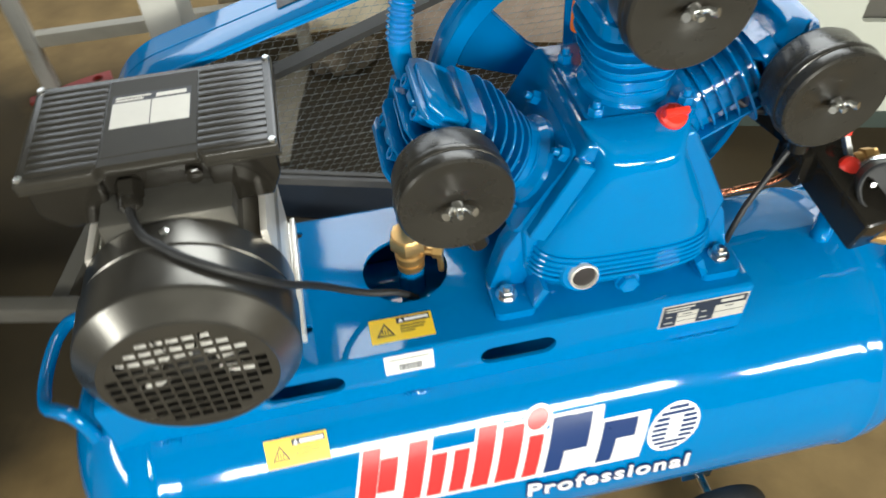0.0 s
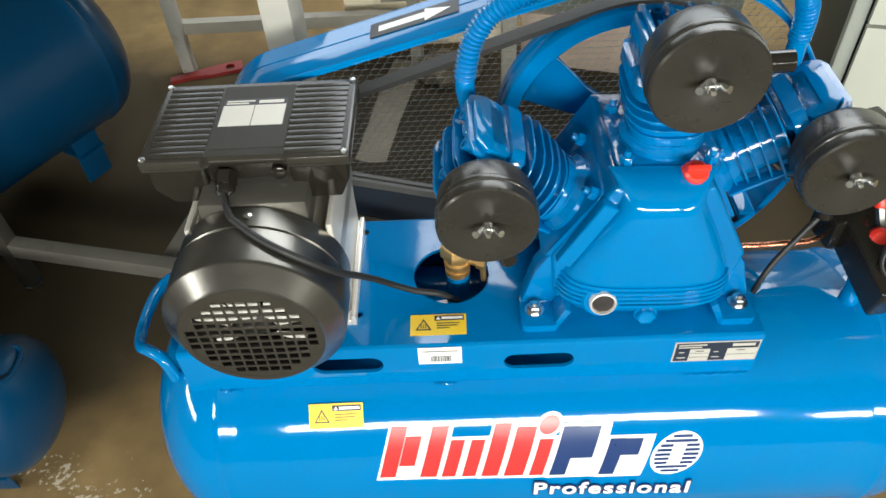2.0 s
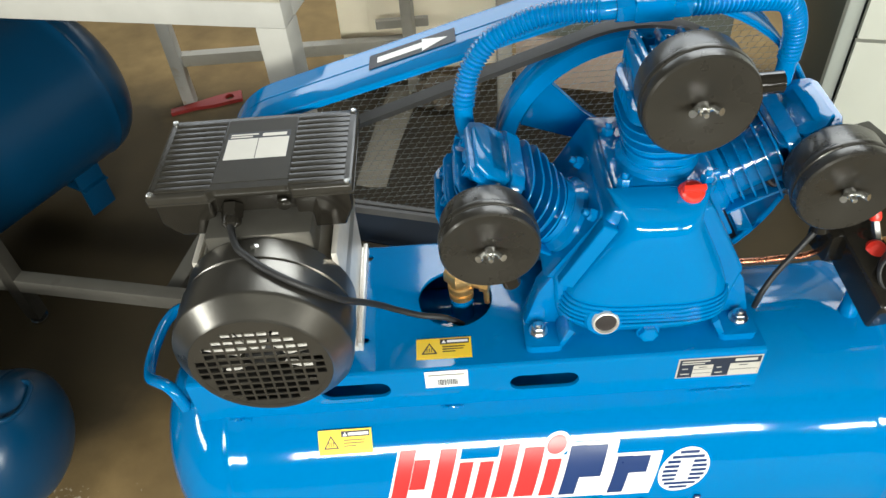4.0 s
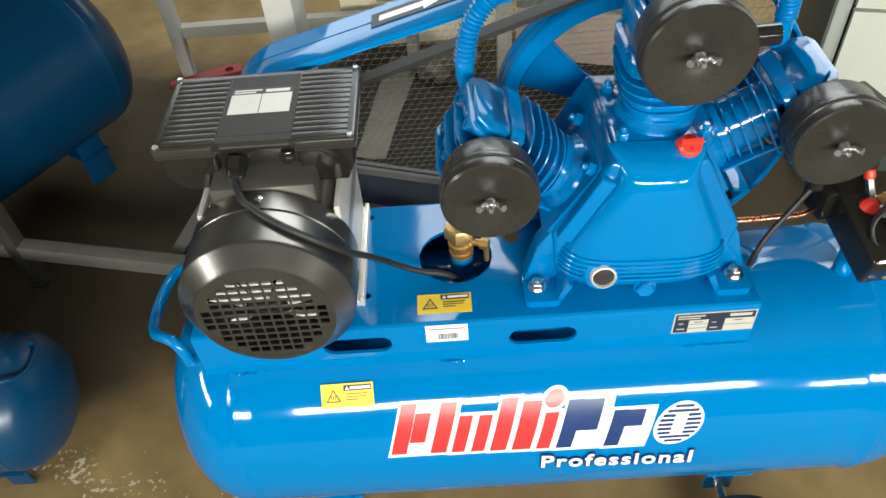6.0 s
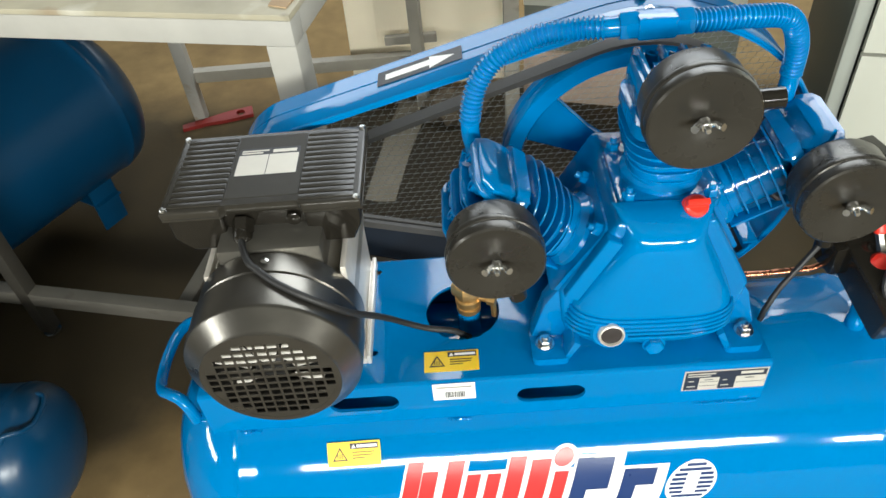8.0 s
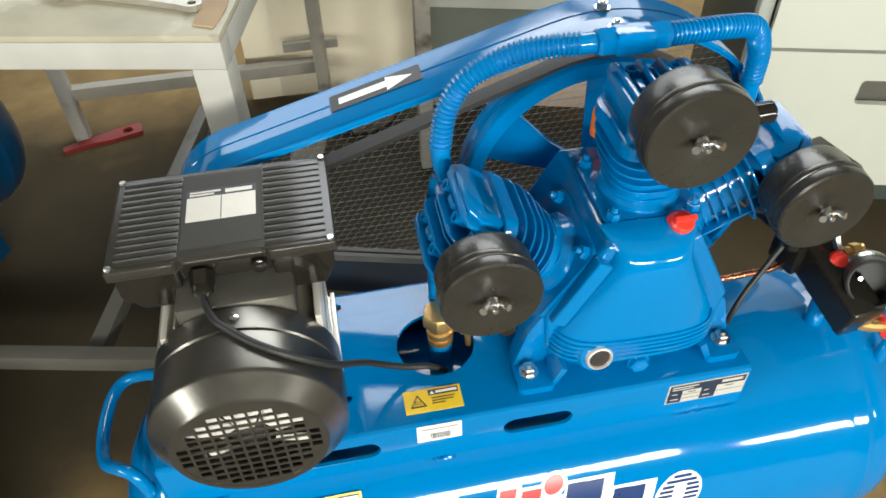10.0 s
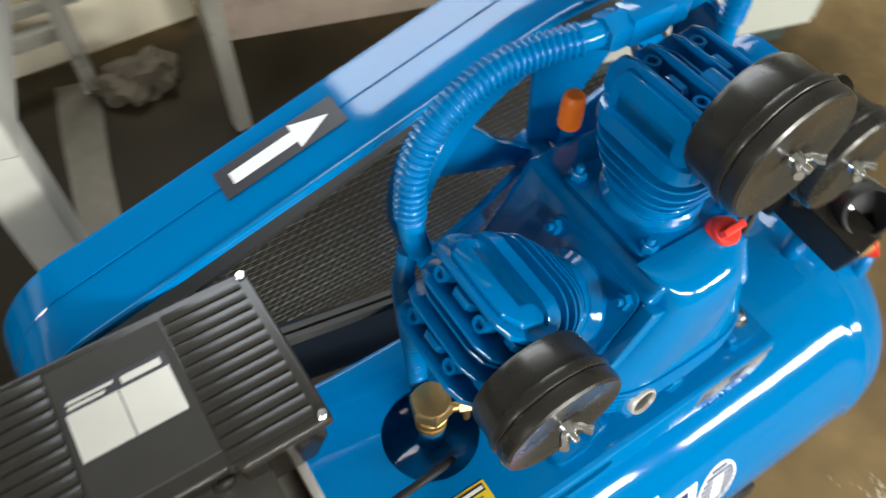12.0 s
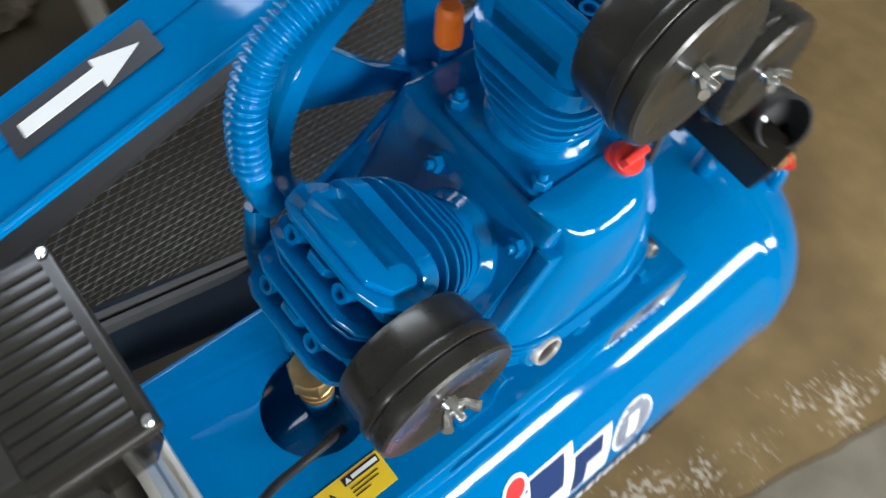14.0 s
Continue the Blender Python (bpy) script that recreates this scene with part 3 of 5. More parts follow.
def cylinder_unit(angle, y, dx=0.0):
    """One finned cylinder with head, set radially on the crankcase. Local axes: x across the fins, y along the shaft, z out."""
    m = PUMP @ pose(0, y, 0, 0, angle, 0) @ pose(dx, 0, 0)
    base = 0.118 if angle == 0 else 0.103
    bm = prism(rounded(0.122, 0.124, 0.012), 0.012, m @ pose(0, 0, base), bevel=0.0025)
    for u in (-0.049, 0.049):
        for v in (-0.05, 0.05):
            if u * angle > 0 and v < 0:
                continue
            hexbolt(m @ pose(u, v, base + 0.012), 0.0085, 0.01, False, bm)
    flange = part("cylinder_flange", bm, BLUE_CAST, compressor, "blue cast cylinder flange with hex bolts")
    bm = lathe([(0.05, base + 0.01), (0.05, base + 0.018), (0.043, base + 0.026), (0.043, 0.14)], m, 40)
    core = 0.082 if angle == 0 else 0.067
    prism(rounded(core, core + 0.004, 0.028, 8), 0.216 - base - 0.022, m @ pose(0, 0, base + 0.022), bevel=0.003, bm=bm)
    barrel = part("cylinder_barrel", bm, BLUE_CAST, flange)
    low = 1 if angle > 0 else -1
    if angle:
        part("barrel_web", B(0.004, 0.016, 0.19 - base, m @ pose(low * 0.036, -0.034, (0.2 + base) / 2 + 0.01), 0.0012), BLUE_CAST, barrel)
    count = 5 if angle == 0 else 6
    for i in range(count):
        h = 0.2005 - (count - 1 - i) * 0.0142
        w = WIDTHS[angle][i]
        part("cooling_fin", prism(rounded(w, w + 0.004, 0.034, 7), 0.0028, m @ pose(0, 0, h), bevel=0.0009, seg=1), BLUE_CAST, barrel)
    head = part("cylinder_head", prism(rounded(0.108, 0.114, 0.02), 0.018, m @ pose(0, 0, 0.213), bevel=0.003), BLUE_CAST, flange, "blue cast finned cylinder head")
    bm = prism(rounded(0.095, 0.1, 0.014), 0.02, m @ pose(0, 0, 0.232), bevel=0.003)
    part("head_core", bm, BLUE_CAST, head)
    across = Matrix(((0, 0, 1, 0), (1, 0, 0, 0), (0, 1, 0, 0), (0, 0, 0, 1)))
    for u, hv, top, low, th in ((0.0, 0.054, 0.277, 0.235, 0.003), (0.0125, 0.06, 0.283, 0.225, 0.0034), (0.039, 0.061, 0.281, 0.206, 0.0055)):
        for k in (-1, 1) if u else (1,):
            ch = 0.022
            mid = (low + top) / 2 - 0.004
            out = [(-hv * 0.62, low), (hv * 0.62, low), (hv * 0.9, low + (mid - low) * 0.45), (hv, mid), (hv, top - ch), (hv - ch * 0.45, top - ch * 0.25), (hv - ch * 1.1, top), (-hv + ch * 1.1, top), (-hv + ch * 0.45, top - ch * 0.25), (-hv, top - ch), (-hv, mid), (-hv * 0.9, low + (mid - low) * 0.45)]
            out = [(a - 0.004, b) for a, b in out]
            part("head_fin", prism(out, th, m @ Matrix.Translation((k * u - th / 2, 0, 0)) @ across, bevel=0.0013, seg=2), BLUE_CAST, head)
    # flat raised pads on both flanks
    pad = [(-0.03, 0.219), (0.034, 0.219), (0.046, 0.235), (0.046, 0.256), (0.034, 0.274), (-0.036, 0.274), (-0.05, 0.26), (-0.05, 0.237)]
    for k in (-1, 1):
        part("head_pad", prism([(a - 0.002, b) for a, b in pad], 0.006, m @ Matrix.Translation((k * 0.0445 - 0.003, 0, 0)) @ across, bevel=0.0016, seg=2), BLUE, head)
    for k in (-1, 1):
        for v0, v1, top in ((-0.013, 0.013, 0.277), (0.042, 0.06, 0.262), (-0.06, -0.042, 0.262)):
            out = [(v0, 0.225), (v1, 0.225), (v1, top - 0.005), (v1 - 0.004, top), (v0 + 0.004, top), (v0, top - 0.005)]
            part("head_tab", prism(out, 0.008, m @ Matrix.Translation((k * 0.0255 - 0.004, 0, 0)) @ across, bevel=0.0018, seg=2), BLUE_CAST, head)
    for u in (-0.0255, 0.0255):
        for v in (-0.028, 0.028):
            b = m @ pose(u, v, 0)
            part("head_bolt", lathe([(0.0085, 0.235), (0.0085, 0.268), (0.0074, 0.27), (0.0074, 0.278), (0.0044, 0.278), (0.004, 0.273), (0, 0.273)], b, 20), BLUE_CAST, head)
    return m


cylinder_unit(-60, -0.033)
cylinder_unit(0, -0.012, 0.009)
cylinder_unit(60, 0.03)


def air_filter(x, z, y_head, y_face, tube_dir, size=1.0):
    """A round black intake filter facing forward, with a wing nut and a short intake spigot."""
    d = y_head - y_face
    m = Matrix.Translation((x, y_head, z)) @ ALONG_Y @ Matrix.Diagonal((size, size, 1, 1))
    can = part("filter_canister", lathe([(0.03, -0.012), (0.0545, -0.006), (0.0572, 0.0), (0.0572, d - 0.026), (0.0596, d - 0.0245), (0.0606, d - 0.02), (0.0596, d - 0.0165), (0.0575, d - 0.015)], m, 64), BLACK_STEEL, compressor, "black round intake filter canister")
    part("filter_cover", lathe([(0.0572, d - 0.016), (0.0593, d - 0.014), (0.0599, d - 0.008), (0.0588, d - 0.002), (0.0565, d), (0.053, d - 0.0006), (0.044, d - 0.0008), (0.042, d - 0.0016), (0.03, d - 0.002), (0.028, d - 0.0028), (0.017, d - 0.0034), (0.0145, d - 0.005), (0.0, d - 0.005)], m, 64), BLACK_STEEL, can, "black pressed filter cover")
    mn = m @ pose(0, 0, 0.007)
    bm = lathe([(0.0035, d - 0.012), (0.0035, d + 0.006), (0.0028, d + 0.007)], mn, 12)
    lathe([(0.0075, d - 0.009), (0.006, d - 0.002), (0.005, d)], mn, 14, bm)
    for s in (-1, 1):
        tube([mn @ Vector((s * 0.004, 0.001, d - 0.004)), mn @ Vector((s * 0.009, 0.004, d - 0.001)), mn @ Vector((s * 0.0125, 0.007 - 0.004, d + 0.004)), mn @ Vector((s * 0.0145, 0.004, d + 0.007))], lambda q: 0.0032 if q < 0.012 else 0.0042, 8, bm)
    part("wing_nut", bm, STEEL, can, "bright zinc-plated wing nut")
    t = Vector(tube_dir).normalized()
    c = Vector((x, y_head - d * 0.35, z))
    part("intake_spigot", tube([c + t * 0.05, c + t * 0.09], 0.0115, 20), BLACK_PLASTIC, can)
    # neck to the head
    part("filter_neck", tube([(x, y_head + 0.045, z), (x, y_head - 0.004, z)], 0.015, 20), BLUE_CAST, can)
    return can


air_filter(-0.063, 0.804, -0.105, -0.153, (0.3, 0, -0.95), 0.957)
air_filter(0.155, 0.949, -0.064, -0.116, (1, 0, 0.02))
air_filter(0.357, 0.798, -0.038, -0.092, (0.05, 0, -1))


# corrugated discharge tubes
def corrugated(points, c0, c1, label, rad=0.0122, pitch=0.0058):
    path = smooth_path(points, 14)
    total = sum((b - a).length for a, b in zip(path, path[1:]))
    path = resample(path, pitch / 8)

    def r(s):
        if s < c0 or s > total - c1:
            return rad * 0.98
        return rad * (1.03 + 0.15 * math.cos(2 * math.pi * s / pitch))
    return part("corrugated_tube", tube(path, r, 20), BLUE, compressor, label, angle=80)


corrugated([(0.104, 0.05, 0.976), (0.085, 0.053, 0.974), (0.05, 0.064, 0.969), (0.008, 0.07, 0.961), (-0.042, 0.067, 0.939), (-0.067, 0.061, 0.909), (-0.077, 0.053, 0.879), (-0.08, 0.047, 0.848), (-0.074, 0.045, 0.815)], 0.022, 0.045, "blue corrugated discharge tube")
corrugated([(0.17, 0.05, 0.975), (0.21, 0.055, 0.972), (0.26, 0.062, 0.968), (0.305, 0.075, 0.955), (0.328, 0.085, 0.915), (0.332, 0.088, 0.865), (0.33, 0.085, 0.83)], 0.008, 0.04, "blue corrugated discharge tube")
corrugated([(-0.083, 0.05, 0.815), (-0.093, 0.042, 0.78), (-0.095, 0.034, 0.74), (-0.095, 0.026, 0.7), (-0.096, 0.018, 0.66), (-0.097, 0.013, 0.61)], 0.03, 0.02, "blue corrugated tube to the check valve", rad=0.0098, pitch=0.0052)
bm = B(0.046, 0.028, 0.028, pose(0.139, 0.045, 0.978), 0.005)
for x in (0.108, 0.17):
    lathe([(0.015, -0.011), (0.017, -0.008), (0.017, 0.008), (0.015, 0.011)], Matrix.Translation((x, 0.047, 0.977)) @ ALONG_X, 6, bm)
tee = part("discharge_tee", bm, BLUE_CAST, compressor, "blue pipe tee with hex nuts")

# check valve in the platform's hole
CV = pose(-0.099, -0.016, 0.558)
part("valve_socket", lathe([(0.02, -0.04), (0.02, -0.02), (0.017, -0.018), (0.017, 0.022), (0.014, 0.024)], CV, 24), BLUE, compressor)
bm = lathe([(0.0135, 0.016), (0.0135, 0.024), (0.0175, 0.026), (0.0175, 0.034), (0.0155, 0.035), (0.0155, 0.04), (0.0185, 0.042), (0.0185, 0.05), (0.016, 0.052), (0.016, 0.06), (0.0195, 0.062)], CV, 32)
lathe([(0.019, 0.06), (0.0235, 0.063), (0.0235, 0.079), (0.0215, 0.0825)], CV @ pose(0, 0, 0, 0, 0, 12), 6, bm)
lathe([(0.0208, 0.0815), (0.0196, 0.0838), (0.0, 0.084)], CV, 32, bm)
tube([CV @ Vector((0.014, -0.006, 0.055)), CV @ Vector((0.028, -0.0115, 0.055))], 0.0055, 12, bm)
tube([CV @ Vector((0.0275, -0.0113, 0.055)), CV @ Vector((0.039, -0.0158, 0.055))], 0.0085, 6, bm)
tube([CV @ Vector((0.035, -0.0143, 0.052)), CV @ Vector((0.036, -0.016, 0.024))], 0.0042, 8, bm)
part("check_valve", bm, BRASS, compressor, "brass check valve with a side outlet")

# ---- motor ----
MX, MZ, MR = -0.337, 0.692, 0.106
AX = Matrix.Translation((MX, 0, MZ)) @ ALONG_Y      # local z runs to -y
bm = lathe([(0.05, -0.1), (0.085, -0.098), (0.094, -0.085), (0.094, 0.115)], AX, 48)
motor = part("motor_body", bm, MOTOR_GREY, compressor, "dark grey electric motor housing")
for i in range(36):
    a = 2 * math.pi * i / 36
    if 60 < math.degrees(a) < 120 or 240 < math.degrees(a) < 300 or math.cos(a) > 0.6:
        continue
    part("motor_fin", B(0.012, 0.0028, 0.16, AX @ pose(0, 0, 0.01, 0, 0, math.degrees(a)) @ pose(0.098, 0, 0), 0.0008, 1), MOTOR_GREY, motor)
part("box_seat", B(0.128, 0.12, 0.056, pose(MX + 0.004, -0.034, 0.772), 0.006, 2), NECK_GREY, motor)
for s in (-1, 1):
    bm = B(0.042, 0.19, 0.011, pose(MX + s * 0.075, -0.018, TOP + 0.0055), 0.002)
    B(0.006, 0.19, 0.018, pose(MX + s * 0.099, -0.018, TOP + 0.009), 0.0015, bm=bm)
    k = 0.089 if s > 0 else 0.08
    B(0.008, 0.175, 0.165, pose(MX + s * k, -0.01, TOP + 0.09), 0.003, bm=bm)
    B(0.006, 0.175, 0.165, pose(MX + s * (k - 0.026), -0.012, TOP + 0.09), 0.002, bm=bm)
    part("motor_foot", bm, ALU, motor, "bare cast aluminium motor foot")
    for y in (0.055, -0.085):
        part("foot_bolt", hexbolt(pose(MX + s * 0.086, y, TOP + 0.011), 0.006, 0.006), STEEL, motor)
fan_cover = part("fan_cover", lathe([(0.0995, 0.094), (0.105, 0.096), (0.105, 0.126), (0.103, 0.128), (0.1068, 0.132), (0.1068, 0.179), (0.1064, 0.182), (0.105, 0.1845), (0.0855, 0.2015), (0.0835, 0.2055), (0.0762, 0.2055), (0.0762, 0.2025), (0.1, 0.174), (0.1, 0.098)], AX, 72, caps=False), FAN_COVER, compressor, "black pressed steel fan cover", angle=28)
holes = []
for i in range(-5, 6):
    for j in range(-6, 7):
        x, y = i * 0.0138, j * 0.0121
        if math.hypot(x, y) < 0.0705:
            holes.append([(x + a, y + b) for a, b in ((-0.0055, -0.0043), (0.0055, -0.0043), (0.0055, 0.0043), (-0.0055, 0.0043))])
part("fan_grille", sheet(circle(0.0768, 60), holes, 0.0018, AX @ pose(0, 0, 0.2032)), FAN_COVER, fan_cover, "black square-hole grille", smooth=False)
part("fan_hub", lathe([(0.02, 0.165), (0.02, 0.19), (0.012, 0.194)], AX @ pose(0, 0.006, 0), 24), RUBBER, fan_cover)
# broad pale blades cut to the fan's lit upper half; stubs leave the shaded half dark
for a0, a1, r0, r1 in ((14, 66, 0.03, 0.068), (70, 112, 0.022, 0.068), (116, 160, 0.026, 0.068), (196, 208, 0.024, 0.05), (338, 352, 0.026, 0.062)):
    arc = [radians(a0 + (a1 - a0) * k / 8) for k in range(9)]
    blade = [(r1 * math.cos(a), r1 * math.sin(a)) for a in arc] + [(r0 * math.cos(a), r0 * math.sin(a)) for a in reversed(arc)]
    part("fan_blade", prism(blade, 0.0025, AX @ pose(0, 0, 0.1915), bevel=0.0006, seg=1), FAN_PLASTIC, fan_cover)
part("motor_end_shield", lathe([(0.0, 0.12), (0.09, 0.12), (0.09, 0.122), (0, 0.122)], AX, 40, caps=False), RUBBER, fan_cover)
for a in (88, 200, 330):
    part("cover_screw", lathe([(0.0055, 0), (0.005, 0.003), (0.002, 0.004)], AX @ pose(0, 0, 0.112, 0, 0, a) @ pose(0.105, 0, 0, 0, 90, 0), 14), STEEL, fan_cover)

# terminal box on the motor
BX0, BX1, BY0, BY1, BZ = -0.4605, -0.2155, -0.064, 0.091, 0.8415
cx, cy = (BX0 + BX1) / 2, (BY0 + BY1) / 2
bm = bmesh.new()
side = [(-0.117, 0.0), (0.117, 0.0), (0.117, -0.026), (0.109, -0.047), (0.094, -0.057), (0.05, -0.06), (-0.05, -0.06), (-0.094, -0.057), (-0.109, -0.047), (-0.117, -0.026)]
prism(side, BY1 - BY0 - 0.022, Matrix.Translation((cx, BY0 + 0.016, BZ - 0.012)) @ XZ(), bevel=0.004, seg=3, bm=bm)
for s0, s1 in ((-0.117, -0.05), (0.05, 0.117)):
    lobe = [(s0, 0.0), (s1, 0.0), (s1, -0.05 if s1 < 0 else -0.03), (s1 - 0.012, -0.056), (s0 + 0.02, -0.056), (s0, -0.035 if s0 < 0 else -0.05)]
    prism(lobe, 0.02, Matrix.Translation((cx, BY0 + 0.006, BZ - 0.012)) @ XZ(), bevel=0.004, seg=3, bm=bm)
box = part("terminal_box", bm, BLACK_PLASTIC, compressor, "black plastic motor terminal box")
lid_line = [(BX0, BY0), (cx - 0.05, BY0), (cx - 0.044, BY0 + 0.012), (cx + 0.044, BY0 + 0.012), (cx + 0.05, BY0), (BX1, BY0), (BX1, BY1), (BX0, BY1)]
bm = prism(lid_line, 0.013, pose(0, 0, BZ - 0.013), bevel=0.0045, seg=4)
prism([(x, y + 0.004 if y < cy else y - 0.004) for x, y in lid_line], 0.004, pose(0, 0, BZ - 0.0175), bevel=0.001, bm=bm)
lid = part("box_lid", bm, LID_PLASTIC, box, "ribbed black plastic lid")
part("lid_panel", B(0.09, 0.126, 0.0016, pose(cx, cy + 0.005, BZ - 0.0002), 0.0005, 1), LID_MATT, lid)
for s in (-1, 1):
    for i in range(13):
        part("lid_rib", B(0.066, 0.0084, 0.0022, pose(cx + s * 0.0795, BY0 + 0.0125 + i * 0.0108, BZ + 0.0004), 0.0006, 2), LID_PLASTIC, lid)
for x in (BX0 + 0.006, BX1 - 0.006):
    for y in (BY0 + 0.006, BY1 - 0.006):
        part("lid_screw", lathe([(0.0042, -0.006), (0.0042, 0.0016), (0.0032, 0.0028), (0.0, 0.0028)], pose(x, y, BZ), 14), STEEL, lid)
GL = Matrix.Translation((-0.366, -0.058, 0.806)) @ pose(0, 0, 0, 118, 0, 0)
bm = lathe([(0.0135, -0.01), (0.0135, 0.006)], GL, 6)
lathe([(0.0105, 0.004), (0.0118, 0.008), (0.0118, 0.016), (0.0075, 0.021)], GL, 20, bm)
part("cable_gland", bm, BLACK_PLASTIC, box)
part("earth_screw", lathe([(0.009, 0), (0.009, 0.004), (0.006, 0.006)], Matrix.Translation((-0.303, -0.052, 0.812)) @ ALONG_Y, 16), BLACK_PLASTIC, box)
cable = smooth_path([(-0.3665, -0.075, 0.803), (-0.362, -0.092, 0.8), (-0.351, -0.117, 0.803), (-0.34, -0.129, 0.803), (-0.315, -0.151, 0.801), (-0.283, -0.165, 0.79), (-0.254, -0.163, 0.766), (-0.235, -0.149, 0.737), (-0.217, -0.122, 0.7), (-0.201, -0.096, 0.662), (-0.183, -0.083, 0.636), (-0.155, -0.075, 0.613), (-0.124, -0.07, 0.599), (-0.1, -0.06, 0.57)], 10)
part("motor_cable", tube(cable, 0.0043, 12), RUBBER, compressor, "black rubber motor cable")

# ---- flywheel, belt and guard ----
FLY = Matrix.Translation((0.155, 0.0, 0.705)) @ Matrix.Diagonal((0.89, 1, 0.89, 1)) @ pose(0, 0, 0, -90, 0, 0)    # local z runs to +y
rim = lathe([(0.19, 0.132), (0.212, 0.132), (0.214, 0.135), (0.214, 0.15), (0.209, 0.153), (0.214, 0.156), (0.209, 0.159), (0.214, 0.162), (0.214, 0.176), (0.212, 0.178), (0.186, 0.178), (0.184, 0.17), (0.184, 0.14), (0.19, 0.132)], FLY, 96, caps=False)
flywheel = part("flywheel", rim, BLUE, compressor, "blue cast flywheel with broad fan spokes")
part("flywheel_hub", lathe([(0.0, 0.115), (0.028, 0.115), (0.03, 0.12), (0.03, 0.175), (0, 0.175)], FLY, 32, caps=False), BLUE_CAST, flywheel)
for i in range(5):
    bm = prism([(0.02, -0.02), (0.1, -0.042), (0.188, -0.066), (0.19, 0.0), (0.19, 0.05), (0.1, 0.02), (0.02, 0.014)], 0.008, FLY @ pose(0, 0, 0.152, 0, 0, 69 + i * 72) @ pose(0, 0, 0, -14, 0, 0), bevel=0.002)
    part("flywheel_spoke", bm, BLUE, flywheel)
part("motor_pulley", lathe([(0.0, 0.128), (0.05, 0.128), (0.05, 0.138), (0.042, 0.146), (0.05, 0.154), (0.042, 0.162), (0.05, 0.17), (0.05, 0.178), (0, 0.178)], Matrix.Translation((MX, 0, 0.69)) @ pose(0, 0, 0, -90, 0, 0), 48, caps=False), MOTOR_GREY, compressor)


def around(c0, r0, c1, r1, n=40):
    """Outline round two circles in x, z (an open belt), anticlockwise."""
    (x0, z0), (x1, z1) = c0, c1
    d = math.hypot(x1 - x0, z1 - z0)
    base = math.atan2(z1 - z0, x1 - x0)
    k = math.acos((r0 - r1) / d)
    pts = []
    a0, a1 = base + k, base - k + 2 * math.pi
    for i in range(n + 1):
        a = a0 + (a1 - a0) * i / n
        pts.append((x0 + r0 * math.cos(a), z0 + r0 * math.sin(a)))
    b0, b1 = base - k, base + k
    for i in range(n + 1):
        a = b0 + (b1 - b0) * i / n
        pts.append((x1 + r1 * math.cos(a), z1 + r1 * math.sin(a)))
    return pts


for y in (0.148, 0.16):
    loop = around((MX, 0.69), 0.05, (0.155, 0.705), 0.196, 36)
    loop.append(loop[0])
    loop2 = around((MX, 0.69), 0.041, (0.155, 0.705), 0.187, 36)
    bm = bmesh.new()
    k = len(loop2)
    sec = [[bm.verts.new((loop[i][0], y - 0.0062, loop[i][1])) for i in range(k)], [bm.verts.new((loop[i][0], y + 0.0062, loop[i][1])) for i in range(k)], [bm.verts.new((loop2[i][0], y + 0.0035, loop2[i][1])) for i in range(k)], [bm.verts.new((loop2[i][0], y - 0.0035, loop2[i][1])) for i in range(k)]]
    for a in range(4):
        for i in range(k):
            bm.faces.new((sec[a][i], sec[a][(i + 1) % k], sec[(a + 1) % 4][(i + 1) % k], sec[(a + 1) % 4][i]))
    part("drive_belt", bm, BELT, compressor, "black rubber drive belt")

G0, G1, GR0, GR1 = (-0.316, 0.719), (0.152, 0.697), 0.108, 0.256
GY0, GY1 = 0.108, 0.199
def guard_line(inset):
    """The guard's outline over the top, without its flat underside."""
    pts = around(G0, GR0 - inset, G1, GR1 - inset, 40)
    k = len(pts) // 2
    return pts[k + 12:] + pts[:31]


def guard_loop(inset):
    """The whole outline, flattened underneath where it clears the tank."""
    return [(x, max(z, 0.472 + inset)) for x, z in around(G0, GR0 - inset, G1, GR1 - inset, 40)]


bm = bmesh.new()
o1, o2 = guard_line(0.0), guard_line(0.0025)
sec = []
# the top: a near strip bent slightly down, a thin pressed line, a flat far part
PROFILE = ((0.0, -0.0062), (0.0008, -0.0044), (0.0022, -0.0032), (0.0042, -0.0026), (0.0075, -0.0022), (0.031, 0.0), (0.034, 0.0), (0.05, 0.0), (0.0512, -0.0014), (0.0528, -0.0014), (0.054, 0.0), (0.07, 0.0), (GY1 - GY0, 0.0))
for ring, ys in ((o1, PROFILE), (o2, ((GY1 - GY0, 0.0), (0.0, -0.0062)))):
    for y, dz in ys:
        y += GY0
        sec.append([bm.verts.new((x, y, z + dz)) for x, z in ring])
for a in range(len(sec)):
    b = (a + 1) % len(sec)
    for i in range(len(o1) - 1):
        bm.faces.new((sec[a][i], sec[a][i + 1], sec[b][i + 1], sec[b][i]))
for e in (0, -1):
    bm.faces.new([q[e] for q in sec])
guard = part("belt_guard", bm, BLUE, compressor, "blue sheet metal belt guard with a wire mesh back")
for y in (GY0 + 0.002, GY1 - 0.002):
    part("guard_rim", tube([Vector((x, y, z)) for x, z in guard_line(0.003)], 0.0032, 8), BLUE, guard)
for x, y, z in ((0.149, 0.165, 0.953), (0.15, 0.116, 0.952)):
    part("guard_bolt", hexbolt(pose(x, y, z), 0.0075, 0.007), STEEL, guard, "bright hex bolt")
